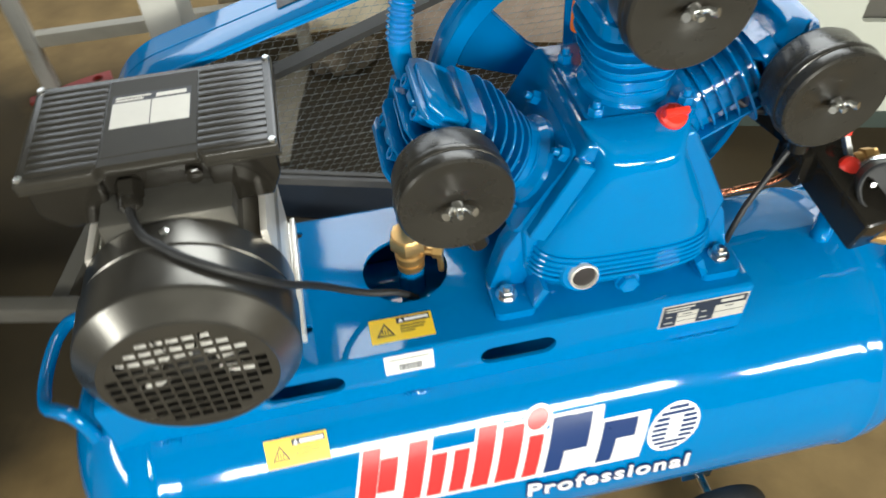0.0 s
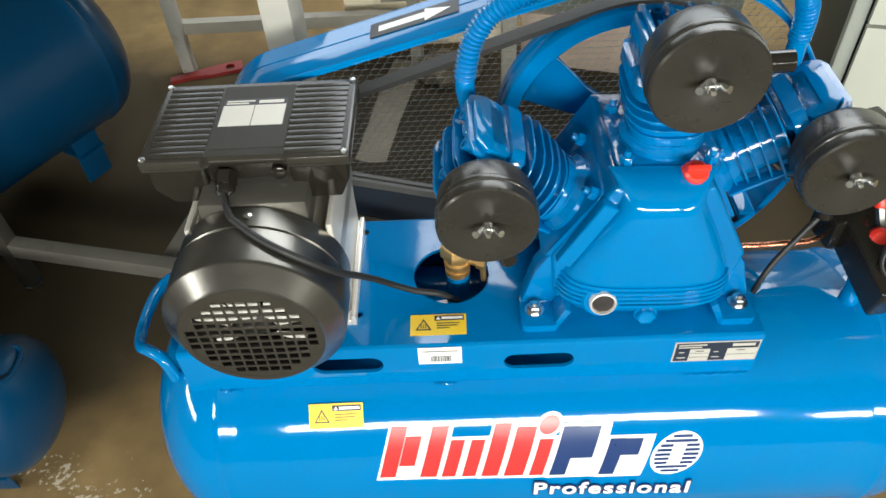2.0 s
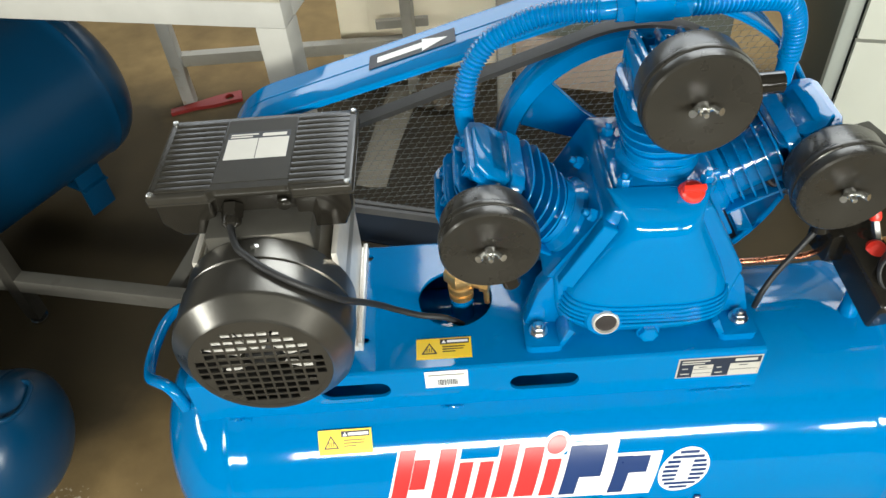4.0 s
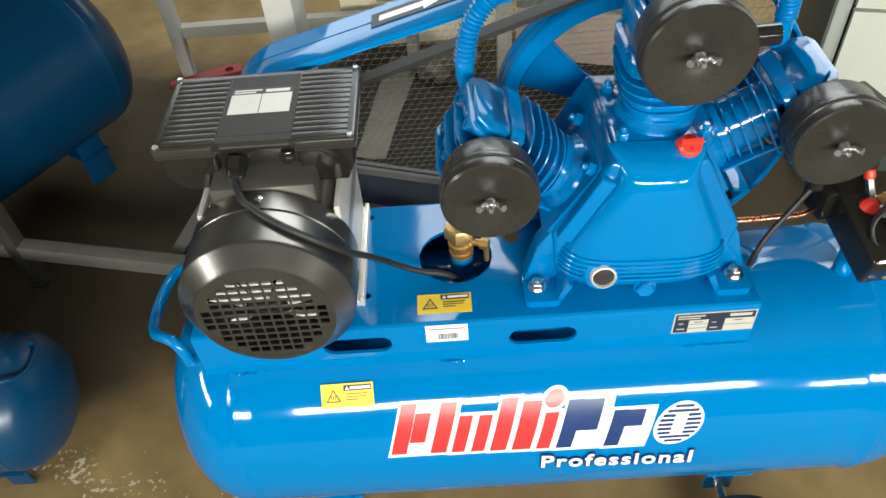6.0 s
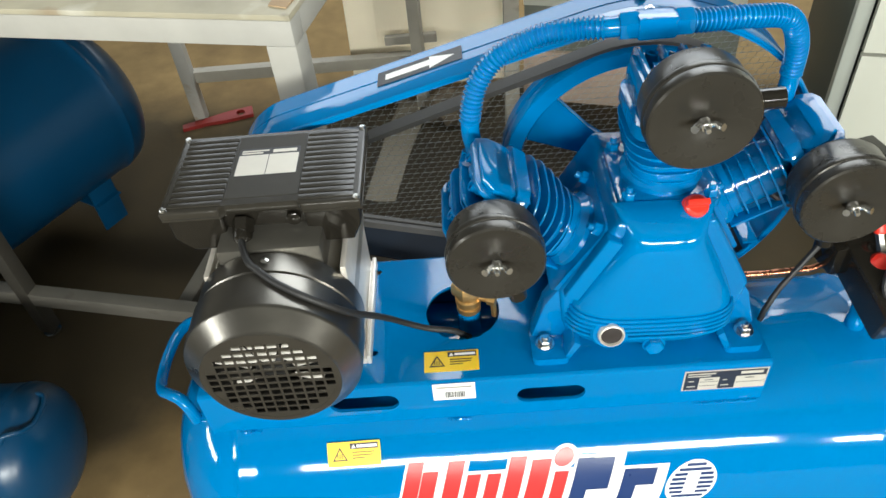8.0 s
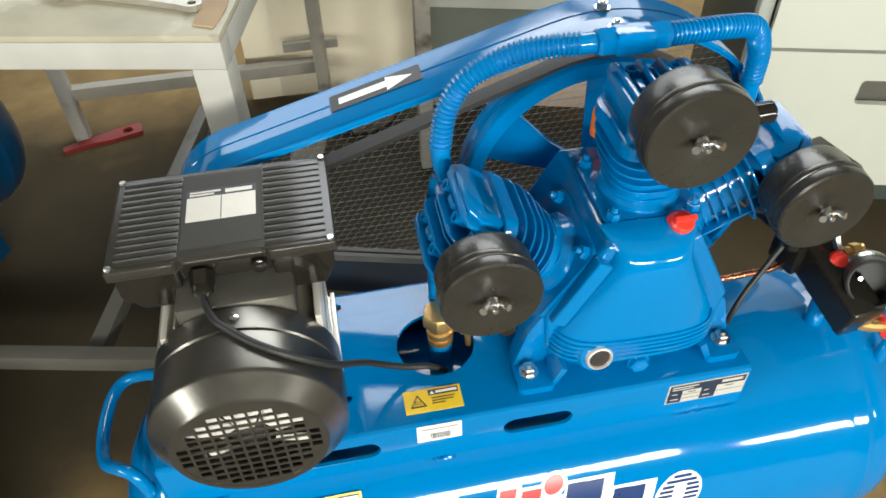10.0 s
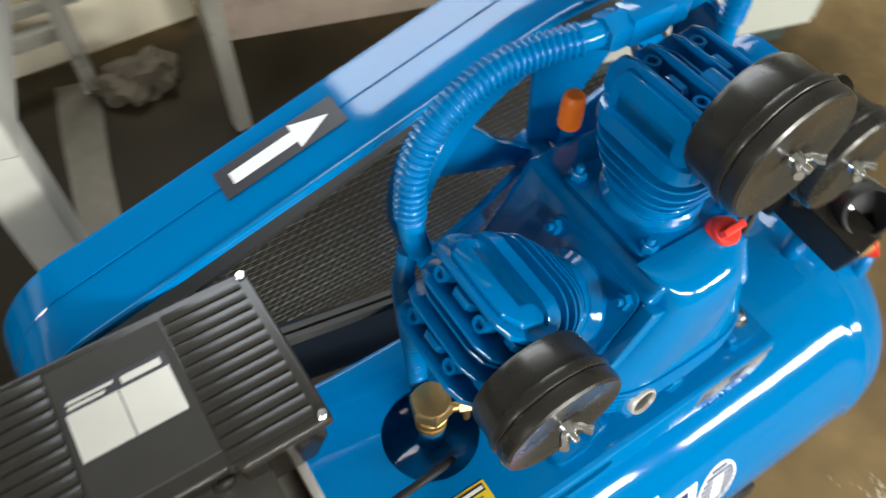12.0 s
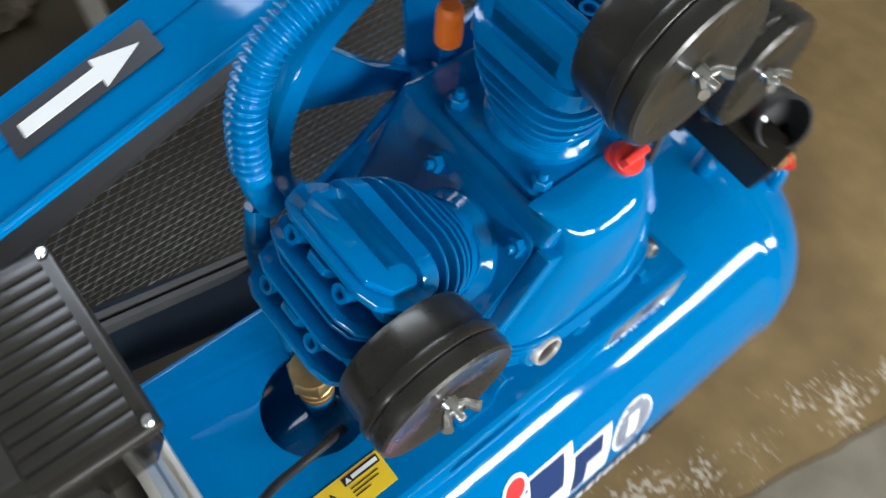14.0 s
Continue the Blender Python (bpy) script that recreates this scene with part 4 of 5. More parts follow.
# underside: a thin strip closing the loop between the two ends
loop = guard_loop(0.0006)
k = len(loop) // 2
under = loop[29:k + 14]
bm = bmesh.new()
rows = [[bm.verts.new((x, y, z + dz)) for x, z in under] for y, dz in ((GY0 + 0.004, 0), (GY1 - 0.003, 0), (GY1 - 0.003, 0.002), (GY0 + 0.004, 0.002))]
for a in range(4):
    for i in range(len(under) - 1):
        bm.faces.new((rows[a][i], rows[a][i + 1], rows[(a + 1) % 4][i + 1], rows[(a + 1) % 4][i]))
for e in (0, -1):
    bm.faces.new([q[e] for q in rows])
# its dark colour carries the shade under the belt
part("guard_underside", bm, UNDERSIDE_SHADED, guard, "underside strip of the guard with its shade painted in")
# stays that carry the guard
for x, z in ((-0.36, 0.62), (0.34, 0.55)):
    part("guard_stay", B(0.024, 0.1, 0.004, pose(x, 0.135, 0.575), 0.001), BLUE, guard)


def wire_mesh():
    """Hexagonal wire netting filling the back of the guard."""
    pitch, row = 0.0132, 0.0094
    twist = 0.0076
    ref = guard_loop(0.006)

    def inside(x, z):
        c = False
        for (x0, z0), (x1, z1) in zip(ref, ref[1:] + ref[:1]):
            if (z0 > z) != (z1 > z) and x < (x1 - x0) * (z - z0) / (z1 - z0) + x0:
                c = not c
        return c
    bm = bmesh.new()

    def wire(a, b, t=0.00042):
        if not (inside(*a) and inside(*b)):
            return
        p, q = Vector((a[0], GY1 - 0.004, a[1])), Vector((b[0], GY1 - 0.004, b[1]))
        d = (q - p).normalized()
        n1 = d.cross(Vector((0, 1, 0))) * t
        n2 = Vector((0, t, 0))
        ends = [[bm.verts.new(e + o) for o in (n1 + n2 * 0.6, -n1 + n2 * 0.6, -n2 * 1.2)] for e in (p, q)]
        for i in range(3):
            bm.faces.new((ends[0][i], ends[0][(i + 1) % 3], ends[1][(i + 1) % 3], ends[1][i]))
    for j in range(62):
        z = 0.4 + j * row
        off = (j % 2) * pitch / 2
        knot, link = (0.0006, 0.0002) if j % 2 else (0.0003, 0.00014)
        for i in range(90):
            x = -0.52 + i * pitch + off
            wire((x, z), (x + twist, z + 0.0006), knot)
            wire((x + twist, z + 0.0006), (x + pitch, z), link)
            # an S-shaped strand up to the next row
            mid = [(x + twist * 0.5, z), (x + twist * 0.5 - 0.0016, z + row * 0.3), (x + twist * 0.5 + 0.0022, z + row * 0.65), (x + twist * 0.5 + 0.0008, z + row)]
            for p, q in zip(mid, mid[1:]):
                wire(p, q, 0.00022)
    return bm


tagged(part("wire_netting", wire_mesh(), WIRE, guard, "galvanised hexagonal wire netting", smooth=False), kind="stuff")

# ---- labels ----


def flat(poly, m, mat, name, parent, label="", t=0.0006):
    return part(name, prism(poly, t, m), mat, parent, label, smooth=False)


def rect(x0, y0, x1, y1):
    return [(x0, y0), (x1, y0), (x1, y1), (x0, y1)]


# arrow on the guard's top
dirg = Vector((0.962, 0, 0.272)).normalized()
nrm = Vector((-dirg.z, 0, dirg.x))
ga = Matrix.Translation(Vector((-0.142, 0.1605, 0.8812))) @ Matrix(((dirg.x, 0, nrm.x, 0), (0, 1, 0, 0), (dirg.z, 0, nrm.z, 0), (0, 0, 0, 1)))
arrow_label = flat(rounded(0.122, 0.034, 0.001, 1), ga, INK, "arrow_label", guard, "black label with a white direction arrow")
flat([(-0.049, -0.0065), (0.015, -0.0065), (0.015, -0.0145), (0.05, 0.0), (0.015, 0.0145), (0.015, 0.0065), (-0.049, 0.0065)], ga @ pose(0, 0, 0.0007), WHITE, "arrow", arrow_label)


def warning_label(m, parent):
    """A yellow warning label 0.074 by 0.034 with a triangle sign and lines of small print."""
    lab = flat(rect(-0.037, -0.017, 0.037, 0.017), m, YELLOW, "warning_label", parent, "yellow warning label with a black triangle sign")
    up = m @ pose(0, 0, 0.0007)
    tri = [(-0.03, -0.009), (-0.009, -0.009), (-0.0195, 0.0095)]
    inn = [(-0.0275, -0.0075), (-0.0115, -0.0075), (-0.0195, 0.0065)]
    part("triangle_sign", sheet(tri, [inn], 0.0004, up), INK, lab, smooth=False)
    for i in range(3):
        flat(rect(-0.0232 + i * 0.003, -0.0055, -0.0222 + i * 0.003, 0.0005), up, INK, "heat_mark", lab, t=0.0004)
    head = flat(rect(-0.005, 0.0065, 0.034, 0.0145), up, INK, "header_block", lab, t=0.0004)
    flat([(-0.003, 0.0078), (0.003, 0.0078), (0.0, 0.0132)], up @ pose(0, 0, 0.0005), WHITE, "header_triangle", head, t=0.0003)
    flat(rect(0.0045, 0.0085, 0.0325, 0.0123), up @ pose(0, 0, 0.0005), WHITE, "header_print", head, t=0.0003)
    for i, w in enumerate((0.03, 0.028, 0.017)):
        flat(rect(-0.002, 0.0015 - i * 0.004, -0.002 + w, 0.0025 - i * 0.004), up, INK, "print_line", lab, t=0.0004)
    return lab


warning_label(pose(-0.127, -0.1175, TOP + 0.0002), compressor)
wl = on_tank(-0.272, tank_s(0.4875))
a2 = math.degrees(math.asin((0.4875 - TANK_Z) / TANK_R))
warning_label(Matrix.Translation(wl) @ pose(0, 0, 0, 90 - a2 + 0, 0, 0) @ pose(0, 0, 0.0008, 0, 0, 0.5), compressor)
# bar code sticker on the platform's edge
bc = Matrix.Translation((-0.126, PY0 - 0.0002, 0.573)) @ ALONG_Y
code = flat(rect(-0.0285, -0.0175, 0.0285, 0.0175), bc, WHITE, "barcode_label", platform, "white barcode sticker")
x = -0.012
random.seed(3)
while x < 0.014:
    w = random.choice((0.0005, 0.0009, 0.0014))
    flat(rect(x, -0.0125, x + w, 0.0), bc @ pose(0, 0, 0.0007), INK, "barcode_bar", code, t=0.0003)
    x += w + random.choice((0.0006, 0.0011))
flat(rect(-0.024, 0.0085, 0.024, 0.0112), bc @ pose(0, 0, 0.0007), MOTOR_GREY, "print_line", code, t=0.0003)
# rating plate
rp = Matrix.Translation((0.234, PY0 - 0.0002, 0.561)) @ ALONG_Y
plate = flat(rect(-0.055, -0.021, 0.055, 0.021), rp, PLATE_SILVER, "rating_plate", platform, "silver and dark blue rating plate")
up = rp @ pose(0, 0, 0.0007)
flat(rect(-0.053, -0.019, 0.053, 0.019), up, PLATE_NAVY, "plate_field", plate, t=0.0003)
for r4 in (rect(-0.034, -0.0185, -0.008, 0.0065), rect(0.014, -0.0185, 0.0525, 0.0065)):
    flat(r4, up @ pose(0, 0, 0.0004), PLATE_SILVER, "plate_entry", plate, t=0.0003)
for r4 in (rect(-0.05, 0.014, -0.014, 0.0165), rect(-0.05, 0.0095, -0.02, 0.0115), rect(0.019, 0.011, 0.048, 0.0165), rect(-0.048, -0.001, -0.041, 0.0008), rect(-0.049, -0.0125, -0.038, -0.0105), rect(-0.003, -0.001, 0.003, 0.0008), rect(-0.004, -0.0125, 0.006, -0.0105)):
    flat(r4, up @ pose(0, 0, 0.0004), PLATE_SILVER, "print_line", plate, t=0.0003)
for r4 in (rect(-0.033, -0.0022, -0.009, -0.0016), rect(-0.033, -0.0106, -0.009, -0.01), rect(0.015, -0.0066, 0.0515, -0.006), rect(0.026, 0.002, 0.037, 0.0034), rect(-0.027, 0.0018, -0.016, 0.0032)):
    flat(r4, up @ pose(0, 0, 0.0008), PLATE_NAVY, "print_line", plate, t=0.0002)
# motor plate
mp = pose(-0.339, 0.0255, BZ + 0.0002) @ Matrix.Diagonal((1.06, 1.03, 1, 1))
mplate = flat(rounded(0.075, 0.055, 0.002, 2), mp, INK, "motor_plate", box, "white and black motor rating plate")
for r4 in (rect(-0.0365, -0.0265, -0.0005, 0.0135), rect(0.0005, -0.0265, 0.0365, 0.0135)):
    flat(r4, mp @ pose(0, 0, 0.0007), PLATE_SILVER, "plate_entry", mplate, t=0.0003)
for r4 in (rect(-0.034, 0.021, -0.001, 0.0235), rect(-0.034, 0.0165, -0.008, 0.019), rect(0.004, 0.017, 0.033, 0.023)):
    flat(r4, mp @ pose(0, 0, 0.0007), PLATE_SILVER, "print_line", mplate, t=0.0003)

# ---- logo sticker: plain slanted blocks, no letters ----


def slant(x0, x1, z0, z1, k=0.27):
    """A leaning block on the tank between two heights given as arc lengths; its top leans to +x."""
    return ((x0 + k * (z1 - z0), -z1), (x1 + k * (z1 - z0), -z1), (x1, -z0), (x0, -z0))


S0 = -tank_s(0.4015)          # arc length of the logo's foot above the axis level
lg = lambda b: [slant(x0, x1, S0 + z0 - 0.024 * (x0 + x1) / 2 - 0.002, S0 + z1 - 0.024 * (x0 + x1) / 2 - 0.002) for x0, x1, z0, z1 in b]
fields = [(-0.219, -0.14, 0.0, 0.08), (-0.133, -0.086, 0.0, 0.06), (-0.078, -0.055, 0.0, 0.083), (-0.047, -0.02, 0.0, 0.078), (-0.012, 0.007, 0.0, 0.06), (0.016, 0.075, 0.0, 0.078), (0.084, 0.138, 0.0, 0.06)]
reds = [(-0.219, -0.197, 0.0, 0.08), (-0.191, -0.169, 0.02, 0.066), (-0.163, -0.14, 0.0, 0.08), (-0.133, -0.114, 0.0, 0.06), (-0.105, -0.086, 0.0, 0.06)] + fields[2:5]
blues = [(0.016, 0.038, 0.0, 0.078), (0.044, 0.075, 0.03, 0.078), (0.084, 0.105, 0.0, 0.06), (0.111, 0.138, 0.034, 0.06)]
e = 0.005
sticker = wrap("logo_sticker", WHITE, tank, lg([(a - e, b + e, c - e, d + e) for a, b, c, d in fields]), 0.0005, "red, dark blue and white maker's sticker")
wrap("logo_block", LOGO_RED, sticker, lg(reds), 0.001)
wrap("logo_block", LOGO_BLUE, sticker, lg(blues), 0.001)


def wrap_disc(name, mat, cx, cs, rx, rs, lift, parent, tilt=0.27):
    bm = bmesh.new()
    rings = [[bm.verts.new(on_tank(cx + q * rx * math.cos(a) - tilt * q * rs * math.sin(a), cs + q * rs * math.sin(a), lift)) for a in [2 * math.pi * i / 32 for i in range(32)]] for q in (0.25, 0.5, 0.75, 1)]
    bm.faces.new(rings[0])
    for p, q in zip(rings, rings[1:]):
        for i in range(32):
            bm.faces.new((p[i], p[(i + 1) % 32], q[(i + 1) % 32], q[i]))
    return part(name, bm, mat, parent)


wrap_disc("logo_dot", WHITE, 0.0175, -(S0 + 0.0785), 0.0185, 0.0185, 0.0007, sticker)
wrap_disc("logo_dot", LOGO_RED, 0.0175, -(S0 + 0.0785), 0.0135, 0.0135, 0.0012, sticker)
wrap_disc("logo_oval", WHITE, 0.19, -(S0 + 0.0275), 0.034, 0.036, 0.0007, sticker)
for i in range(9):
    q = -0.0285 + i * 0.0071
    hw = 0.0295 * math.sqrt(max(0, 1 - (q / 0.0315) ** 2))
    for s in (-1, 1):
        inner = 0.009 if abs(q) < 0.016 else 0.0
        if hw - inner < 0.002:
            continue
        xs = sorted((s * inner, s * hw))
        wrap("logo_stripe", LOGO_BLUE, sticker, [slant(0.19 + 0.27 * q + xs[0], 0.19 + 0.27 * q + xs[1], S0 + 0.0257 + q, S0 + 0.0257 + q + 0.0042)], 0.0012, nx=3, ny=2)


def lettering(text, size, m, mat, name, parent, depth=0.0003, spacing=1.0, bold=0.0):
    cu = bpy.data.curves.new(name, "FONT")
    cu.body, cu.size, cu.extrude, cu.space_character, cu.offset = text, size, depth, spacing, bold
    tmp = bpy.data.objects.new("tmp", cu)
    scene.collection.objects.link(tmp)
    me = bpy.data.meshes.new_from_object(tmp.evaluated_get(bpy.context.evaluated_depsgraph_get()))
    bpy.data.objects.remove(tmp)
    me.transform(m)
    me.materials.clear()
    me.materials.append(mat)
    ob = new(name, me)
    ob.parent = parent
    return ob


pz = 0.371
pa = math.degrees(math.asin((pz - TANK_Z) / TANK_R))
PL = Matrix.Translation(on_tank(0.0, tank_s(pz), 0.0022)) @ pose(0, 0, 0, 90 - pa, 0, 0)
shear = Matrix(((1, 0.0, 0, 0), (0, 1, 0, 0), (0, 0, 1, 0), (0, 0, 0, 1)))
lettering("Professional", 0.0385, PL @ pose(-0.006, -0.0095, 0, 0, 0, -2.0) @ shear, LOGO_BLUE, "lettering_outline", sticker, 0.0004, 1.16, 0.0028)
lettering("Professional", 0.0385, PL @ pose(-0.006, -0.0095, 0.0011, 0, 0, -2.0) @ shear, WHITE, "lettering", sticker, 0.0003, 1.16, 0.0008)

# ---- handles, feet, wheels ----
HL = smooth_path([(-0.465, 0.06, 0.5), (-0.515, 0.063, 0.51), (-0.55, 0.062, 0.508), (-0.566, 0.04, 0.507), (-0.571, 0.0, 0.509), (-0.569, -0.045, 0.513), (-0.555, -0.085, 0.528), (-0.532, -0.107, 0.545), (-0.515, -0.118, 0.548), (-0.504, -0.125, 0.535), (-0.5, -0.127, 0.508)], 8)
part("carry_handle", tube(HL, 0.0085, 14), BLUE, compressor, "bent blue tube handle welded to the tank end")
part("carry_handle", tube([Vector((-p.x + 0.018, p.y, p.z)) for p in HL], 0.0085, 14), BLUE, compressor, "bent blue tube handle welded to the tank end")
for x in (-0.34, 0.34):
    bm = B(0.08, 0.24, 0.006, pose(x, TANK_Y, 0.14), 0.001)
    for s in (-1, 1):
        B(0.08, 0.006, 0.07, pose(x, TANK_Y + s * 0.115, 0.17, s * -18, 0, 0), 0.001, bm=bm)
    part("tank_saddle", bm, BLUE, compressor)
for s in (-1, 1):
    wy = TANK_Y + s * 0.178
    m = Matrix.Translation((0.335, wy, 0.08)) @ ALONG_Y
    tyre = part("wheel_tyre", lathe([(0.058, -0.016), (0.066, -0.019), (0.077, -0.015), (0.08, -0.008), (0.08, 0.008), (0.077, 0.015), (0.066, 0.019), (0.058, 0.016)], m, 48), RUBBER, compressor, "black rubber wheel")
    part("wheel_disc", lathe([(0.0, -0.015), (0.06, -0.015), (0.06, 0.014), (0.054, 0.016), (0.048, 0.012), (0.02, 0.012), (0.016, 0.022), (0, 0.022)], m, 32, caps=False), BENCH_WHITE, tyre, "pale plastic wheel disc")
    part("wheel_axle", tube([(0.335, TANK_Y, 0.08), (0.335, wy + s * 0.024, 0.08)], 0.009, 12), STEEL, compressor)
    part("axle_bracket", B(0.05, 0.006, 0.09, pose(0.335, TANK_Y + s * 0.1, 0.105), 0.001), BLUE, compressor)
    bm = B(0.05, 0.05, 0.125, pose(-0.34, TANK_Y + s * 0.1, 0.085), 0.002)
    leg = part("tank_leg", bm, BLUE, compressor)
    part("rubber_foot", lathe([(0.03, 0), (0.03, 0.018), (0.024, 0.024)], pose(-0.34, TANK_Y + s * 0.1, 0), 20), RUBBER, leg)

# ---- pressure switch, gauges and valves at the tank's end ----
part("switch_nipple", tube([(0.447, -0.06, 0.52), (0.447, -0.06, 0.6)], 0.0135, 14), BLUE, compressor)
bm = B(0.052, 0.17, 0.055, pose(0.447, -0.045, 0.628, 12, 0, 6), 0.007, 3)
B(0.04, 0.05, 0.05, pose(0.42, 0.0, 0.635, 0, 0, 10), 0.006, bm=bm)
switch = part("pressure_switch", bm, BLACK_PLASTIC, compressor, "black plastic pressure switch body")
part("switch_button", lathe([(0.0105, 0.0), (0.0105, 0.008), (0.009, 0.01), (0.0, 0.0105)], pose(0.446, 0.04, 0.76), 20), RED, switch, "red plastic switch button")
part("switch_housing", B(0.085, 0.08, 0.116, pose(0.44, 0.045, 0.703, 0, 0, 14), 0.006, 3), BLACK_PLASTIC, switch)
m = Matrix.Translation((0.472, -0.096, 0.655)) @ pose(0, 0, 0, 58, 0, -32)
gauge = part("gauge_body", lathe([(0.02, -0.05), (0.033, -0.047), (0.0372, -0.034), (0.0372, -0.022), (0.034, -0.018), (0.032, -0.024), (0.0, -0.024)], m, 40), STEEL, compressor, "chrome pressure gauge with a black dial")
part("gauge_dial", lathe([(0.031, -0.024), (0.0335, -0.02), (0.0335, 0.014), (0.031, 0.016), (0.029, 0.015), (0.027, -0.02), (0, -0.02)], m, 40), RUBBER, gauge)
for q in (-0.006, 0.006):
    part("gauge_pin", lathe([(0.003, -0.02), (0.003, -0.008), (0, -0.008)], m @ pose(-0.012, q - 0.006, 0), 10), STEEL, gauge)
V = Vector((0.462, -0.035, 0.655))
bm = tube([V + Vector((0.034, -0.004, 0.002)), V + Vector((0.012, 0.0, -0.004)), V + Vector((-0.012, 0.004, -0.022))], 0.0085, 12)
lathe([(0.0115, -0.006), (0.0115, 0.006)], Matrix.Translation(V + Vector((0.022, -0.002, -0.001))) @ ALONG_X, 6, bm)
part("ball_valve", bm, BRASS, compressor, "brass ball valve")
part("valve_neck", tube([V, V + Vector((-0.002, 0.01, 0.012)), V + Vector((-0.003, 0.018, 0.022))], 0.0062, 6), STEEL, compressor)
part("valve_knob", lathe([(0.006, -0.012), (0.0125, -0.008), (0.0145, 0.0), (0.013, 0.008), (0.008, 0.012)], Matrix.Translation(V + Vector((-0.008, -0.012, -0.004))) @ pose(0, 0, 0, 50, 0, -20), 14), RED, compressor, "red plastic valve knob")
part("relief_cap", lathe([(0.007, 0), (0.008, 0.004), (0.007, 0.012), (0.003, 0.014)], Matrix.Translation(V + Vector((-0.003, 0.018, 0.022))) @ pose(0, 0, 0, -30, 0, 0), 16), RED, compressor)
part("valve_lever", prism(rounded(0.016, 0.034, 0.005), 0.014, pose(0.508, -0.115, 0.578, 60, 0, 30), bevel=0.003), RED, compressor)
part("outlet_cock", tube([(0.45, -0.115, 0.6), (0.48, -0.12, 0.59), (0.515, -0.12, 0.582)], 0.008, 10), BRASS, compressor)
part("copper_pipe", tube(smooth_path([(0.2, 0.02, 0.6), (0.28, -0.002, 0.599), (0.365, -0.002, 0.599), (0.4, 0.0, 0.601), (0.42, 0.006, 0.613), (0.43, 0.014, 0.64)], 8), 0.0048, 12), COPPER, compressor, "bent copper unloader pipe")
part("switch_cable", tube(smooth_path([(0.318, -0.045, 0.548), (0.322, -0.045, 0.575), (0.338, -0.036, 0.605), (0.37, -0.022, 0.645), (0.402, -0.008, 0.69), (0.415, 0.01, 0.725)], 8), 0.0042, 10), RUBBER, compressor, "black switch cable")
part("motor_lead", tube(smooth_path([(0.29, 0.03, 0.76), (0.32, 0.0, 0.735), (0.36, -0.01, 0.73), (0.41, 0.01, 0.725)], 8), 0.005, 10), RUBBER, compressor)

# ---- other tanks standing near ----
for m, lab, sc in ((pose(-0.875 - 0.348, 0.045, 0.0), "small blue air tank of another compressor", 0.58), (pose(-1.42, 0.69, 0.0, 0, 0, 58), "blue air tank under the workbench", 1.0)):
    other = thing("spare_air_tank", lab, "air tank", m @ Matrix.Diagonal((sc, sc, sc, 1)), "other tanks")
    bm = tank_mesh(-0.6, 0.6, 0.226)
    bm.transform(pose(0, 0, 0.33))
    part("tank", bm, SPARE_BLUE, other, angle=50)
    for x in (-0.36, 0.36):
        bm = B(0.08, 0.3, 0.006, pose(x, 0, 0.1), 0.001)
        for s in (-1, 1):
            B(0.08, 0.006, 0.16, pose(x, s * 0.13, 0.09), 0.001, bm=bm)
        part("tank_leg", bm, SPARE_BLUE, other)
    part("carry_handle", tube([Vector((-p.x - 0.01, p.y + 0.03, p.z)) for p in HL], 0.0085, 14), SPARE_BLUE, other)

# ---- workbench ----
TB = pose(-0.335, 0.305, 0, 0, 0, -12.8)      # its near right corner; x runs to the left edge as negative
bench = thing("workbench", "worn white steel workbench with a stained top", "workbench", TB)
part("bench_top", B(2.1, 1.14, 0.012, pose(-1.05, 0.57, 0.9 - 0.006), 0.002), BENCH_TOP, bench, "stained greenish bench top")
for a, b, sx, sy in ((-1.05, 0.02, 2.1, 0.04), (-1.05, 1.12, 2.1, 0.04), (-0.02, 0.57, 0.04, 1.06), (-2.08, 0.57, 0.04, 1.06)):
    part("apron_rail", B(sx, sy, 0.045, pose(a, b, 0.8705), 0.002), BENCH_WHITE, bench)
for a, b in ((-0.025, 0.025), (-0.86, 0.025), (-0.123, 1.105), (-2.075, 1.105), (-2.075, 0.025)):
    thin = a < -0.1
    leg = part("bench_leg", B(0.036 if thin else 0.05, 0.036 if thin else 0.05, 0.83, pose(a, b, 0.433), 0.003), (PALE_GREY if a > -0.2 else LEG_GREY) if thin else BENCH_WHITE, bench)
    part("levelling_foot", lathe([(0.022, 0), (0.022, 0.008), (0.008, 0.012), (0.008, 0.03)], pose(a, b, 0), 16), STEEL, leg)
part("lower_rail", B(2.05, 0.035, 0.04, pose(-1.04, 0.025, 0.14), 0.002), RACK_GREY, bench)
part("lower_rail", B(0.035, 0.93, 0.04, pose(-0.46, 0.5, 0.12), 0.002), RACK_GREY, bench)

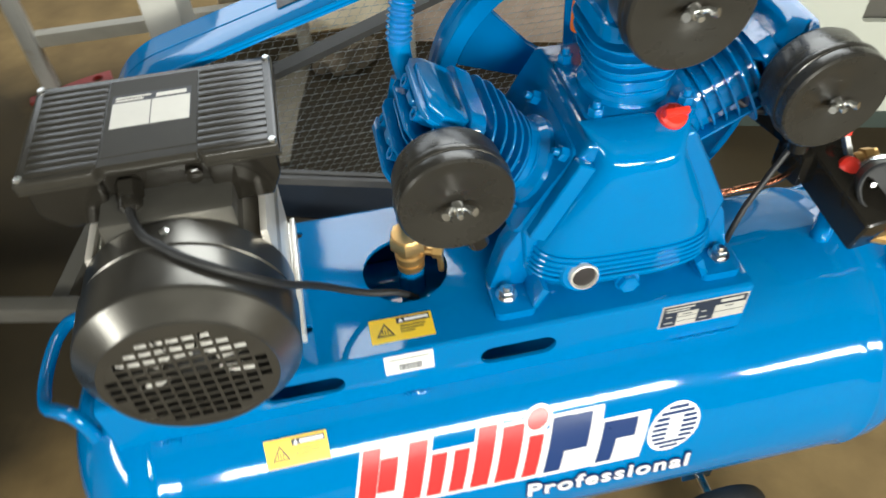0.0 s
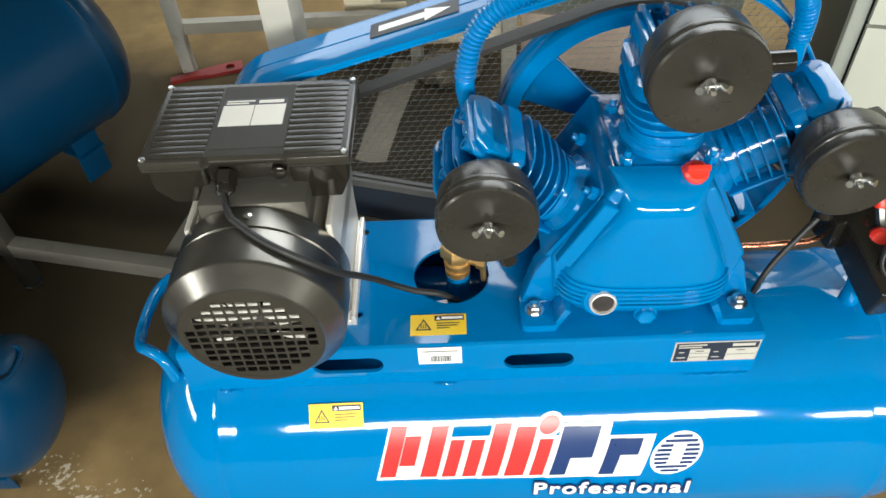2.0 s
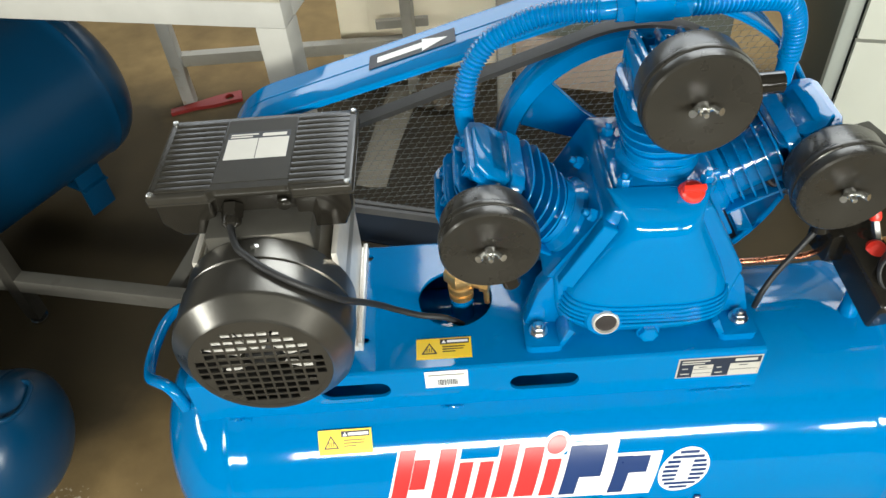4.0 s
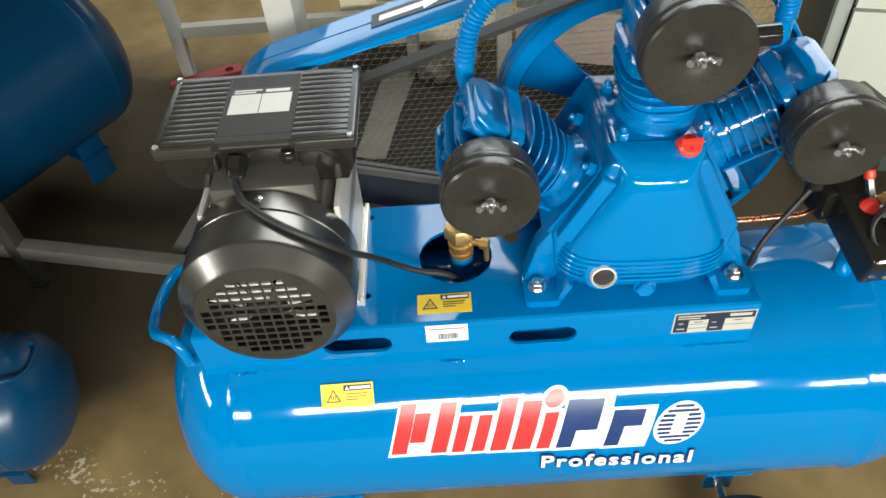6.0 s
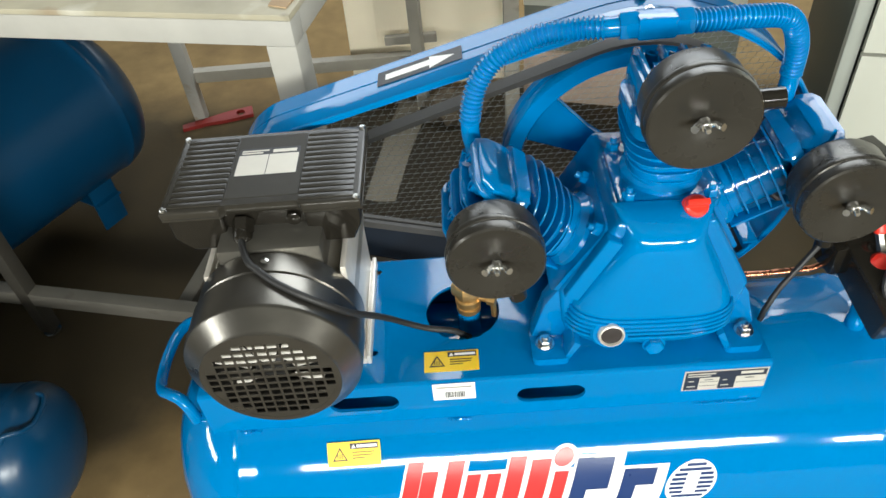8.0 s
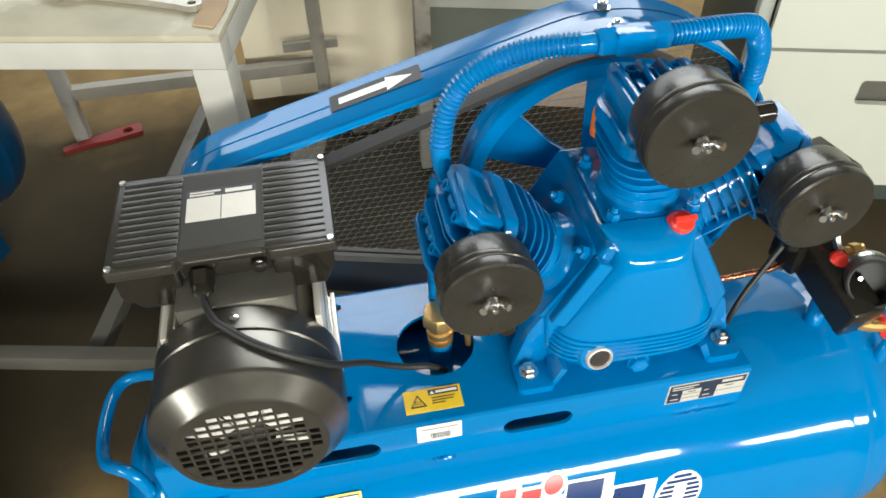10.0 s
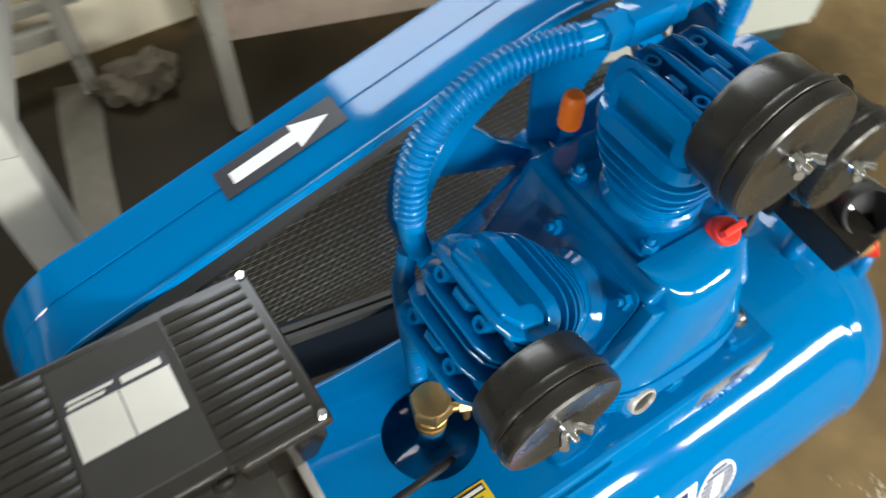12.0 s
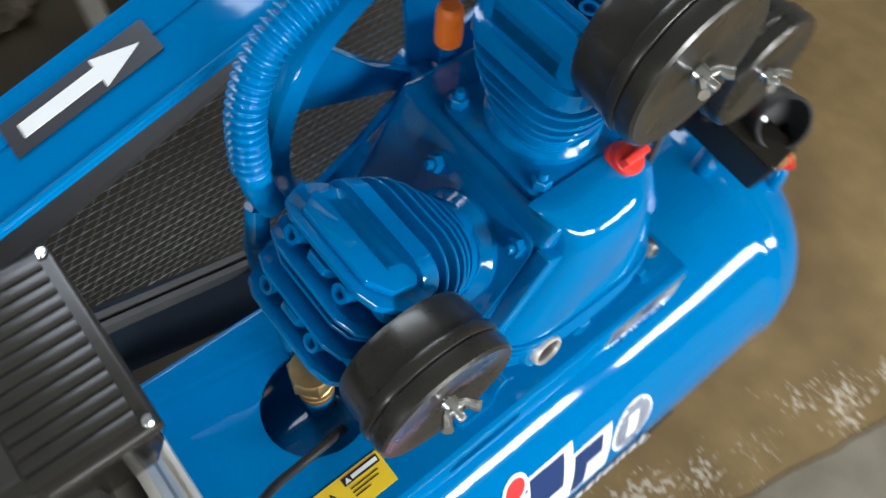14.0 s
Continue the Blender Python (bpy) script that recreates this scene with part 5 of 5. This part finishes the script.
wr = thing("adjustable_wrench", "long dull steel adjustable wrench on the workbench", "wrench", Matrix.Translation((-0.458, 0.437, 0.9)) @ pose(0, 0, 0, 0, 0, -28))
handle = [(0.1, -0.0125), (0.109, -0.008), (0.113, 0.0), (0.109, 0.008), (0.1, 0.0125), (0.09, 0.0125), (0.075, 0.0105), (0.0, 0.0115), (-0.07, 0.0155), (-0.07, -0.0155), (0.0, -0.0115), (0.075, -0.0105), (0.09, -0.0125)]
part("wrench_handle", sheet(handle, [[(0.098 + a, b) for a, b in circle(0.0062, 16)]], 0.009, pose(0, 0, 0.0015)), WRENCH, wr)
head = [(-0.066, -0.018), (-0.066, 0.018), (-0.085, 0.03), (-0.11, 0.038), (-0.118, 0.03), (-0.1, 0.014), (-0.112, 0.004), (-0.15, 0.004), (-0.155, -0.008), (-0.135, -0.024), (-0.1, -0.03), (-0.08, -0.026)]
part("wrench_head", prism(head, 0.016, pose(0, 0, 0.0002), bevel=0.0025), WRENCH, wr)
part("sliding_jaw", prism([(-0.098, 0.018), (-0.118, 0.034), (-0.15, 0.03), (-0.152, 0.024), (-0.118, 0.02)], 0.013, pose(0, 0, 0.002), bevel=0.002), WRENCH, wr)
part("adjusting_screw", lathe([(0.006, -0.011), (0.0075, -0.008), (0.0075, 0.008), (0.006, 0.011)], Matrix.Translation((-0.088, 0.008, 0.0165)) @ pose(0, 90, 0), 16), WRENCH, wr)

red = thing("red_bracket", "red painted flat steel bracket lying on the floor", "bracket", pose(-0.915, 1.44, 0, 0, 0, 14) @ Matrix.Diagonal((0.82, 0.9, 1, 1)))
part("bracket_plate", sheet([(-0.15, -0.03), (-0.05, -0.022), (0.02, -0.03), (0.14, -0.025), (0.14, 0.035), (0.04, 0.03), (-0.06, 0.012), (-0.15, 0.0)], [circle(0.018, 20, 0.09, 0.004)], 0.012), RUST_RED, red)

# ---- back of the workshop ----
rack = thing("storage_rack", "grey painted steel rack frame along the back", "rack", pose(0, 1.46, 0))
for x, y in ((-0.98, 0.0), (0.06, -0.36)):
    part("rack_upright", B(0.04, 0.04, 1.12, pose(x, y, 0.56), 0.003), PALE_GREY if x > -0.5 else BENCH_WHITE, rack)
part("rack_rail", B(0.75, 0.035, 0.04, pose(-0.605, 0.02, 0.155), 0.003), PALE_GREY, rack)
part("rack_brace", B(0.17, 0.02, 0.03, pose(-0.235, 0.045, 0.212), 0.003), PALE_GREY, rack)
part("rack_rail", B(1.09, 0.035, 0.04, pose(-0.46, -0.18, 1.09, 0, 0, -19), 0.003), PALE_GREY, rack)
for x, w, lab in ((-0.115, 0.48, "cream painted steel panel standing on the floor"), (-0.4, 0.1, "narrow cream painted panel standing on the floor")):
    panel = thing("cream_panel", lab, "panel", pose(x, 1.568, 0.006, -9, 0, 0))
    part("panel_face", B(w, 0.012, 0.7, pose(0, -0.009, 0.35), 0.003), CREAM, panel)
    for k in (-1, 1):
        part("folded_edge", B(0.012, 0.0175, 0.698, pose(k * (w / 2 - 0.0065), 0.006, 0.35), 0.002), CREAM, panel)
low = thing("low_cupboard", "low pale cupboard with a grey-green band and pinkish base board", "cupboard", pose(0.125, 1.423, 0, 0, 0, -16.5))
part("base_board", B(0.64, 0.03, 0.18, pose(0.32, 0.015, 0.09), 0.003), PINK_BOARD, low, "pinkish-brown base board")
part("recess_band", B(0.64, 0.02, 0.156, pose(0.32, 0.024, 0.258), 0.002), GREEN_BAND, low, "grey-green recessed band")
part("front_panel", B(0.64, 0.03, 0.5, pose(0.32, 0.013, 0.586), 0.004), CABINET, low)
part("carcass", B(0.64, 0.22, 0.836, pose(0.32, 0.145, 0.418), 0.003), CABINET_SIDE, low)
carton = thing("carton_sheet", "flat pale cream carton sheet lying on the floor", "cardboard", pose(1.665, -0.03, 0, 0, 0, 38))
part("carton_board", prism([(0, 0), (0.02, -0.22), (0.3, -0.23), (0.31, 0.01)], 0.004, pose(0, 0, 0.0005), bevel=0.0008, seg=1), CARD, carton)
strip = thing("cardboard_strip", "flat brown cardboard strip on the floor beneath the rack", "cardboard", pose(-0.295, 1.2, 0, 0, 0, -11))
part("strip_sheet", prism([(-0.045, -0.26), (0.0, -0.268), (0.047, -0.262), (0.044, -0.05), (0.052, 0.16), (0.046, 0.265), (-0.05, 0.27), (-0.055, 0.09)], 0.003, pose(0, 0, 0.0005), bevel=0.0006, seg=1), STRIP, strip)

cab = thing("drawer_cabinet", "pale cream steel drawer cabinet with recessed handles", "cabinet", pose(0.785, 0.77, 0, 0, 0, -16))
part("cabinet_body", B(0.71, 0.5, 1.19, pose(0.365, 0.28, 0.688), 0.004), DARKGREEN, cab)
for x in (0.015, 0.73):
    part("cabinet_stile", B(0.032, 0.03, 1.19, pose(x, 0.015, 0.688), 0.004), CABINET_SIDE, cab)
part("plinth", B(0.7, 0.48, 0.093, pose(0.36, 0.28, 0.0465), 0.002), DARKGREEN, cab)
for i in range(3):
    z0 = 0.098 + i * 0.393
    dr = part("drawer", sheet(rect(0.035, z0, 0.715, z0 + 0.384), [[(0.395 + a, z0 + 0.28 + b) for a, b in rounded(0.235, 0.066, 0.012)]], 0.018, pose(0, 0.0, 0) @ ALONG_Y), CABINET, cab, "pale cream drawer front", smooth=False)
    part("recessed_handle", B(0.25, 0.006, 0.085, pose(0.395, 0.014, z0 + 0.28), 0.001), RACK_GREY, dr)
rag = thing("rag", "crumpled grey-brown rag on the floor", "rag", pose(-0.1, 1.36, 0))
bm = bmesh.new()
bmesh.ops.create_icosphere(bm, subdivisions=4, radius=0.09)
for v in bm.verts:
    k = noise.noise(v.co * 22) * 0.03 + noise.noise(v.co * 50) * 0.012
    v.co = Vector((v.co.x * 1.1, v.co.y * 0.7, max(0, v.co.z * 0.7 + 0.03))) + v.co.normalized() * k
    v.co.z = max(0.0, v.co.z)
part("rag_cloth", bm, CLOTH, rag)

# a thin added sheet that stands for the bench top's brown corner patch
scrap = thing("corner_patch", "brown patch at the bench corner, laid on as a thin sheet", "cardboard", Matrix.Translation((-0.34, 0.385, 0.9)) @ pose(0, 0, 0, 0, 0, -12.8))
part("patch_sheet", prism([(-0.02, -0.05), (0.012, -0.058), (0.016, 0.0), (0.008, 0.06), (-0.014, 0.055), (-0.022, 0.01)], 0.003, pose(0, 0, 0.0005), bevel=0.0006, seg=1), PATCH_BROWN, scrap)
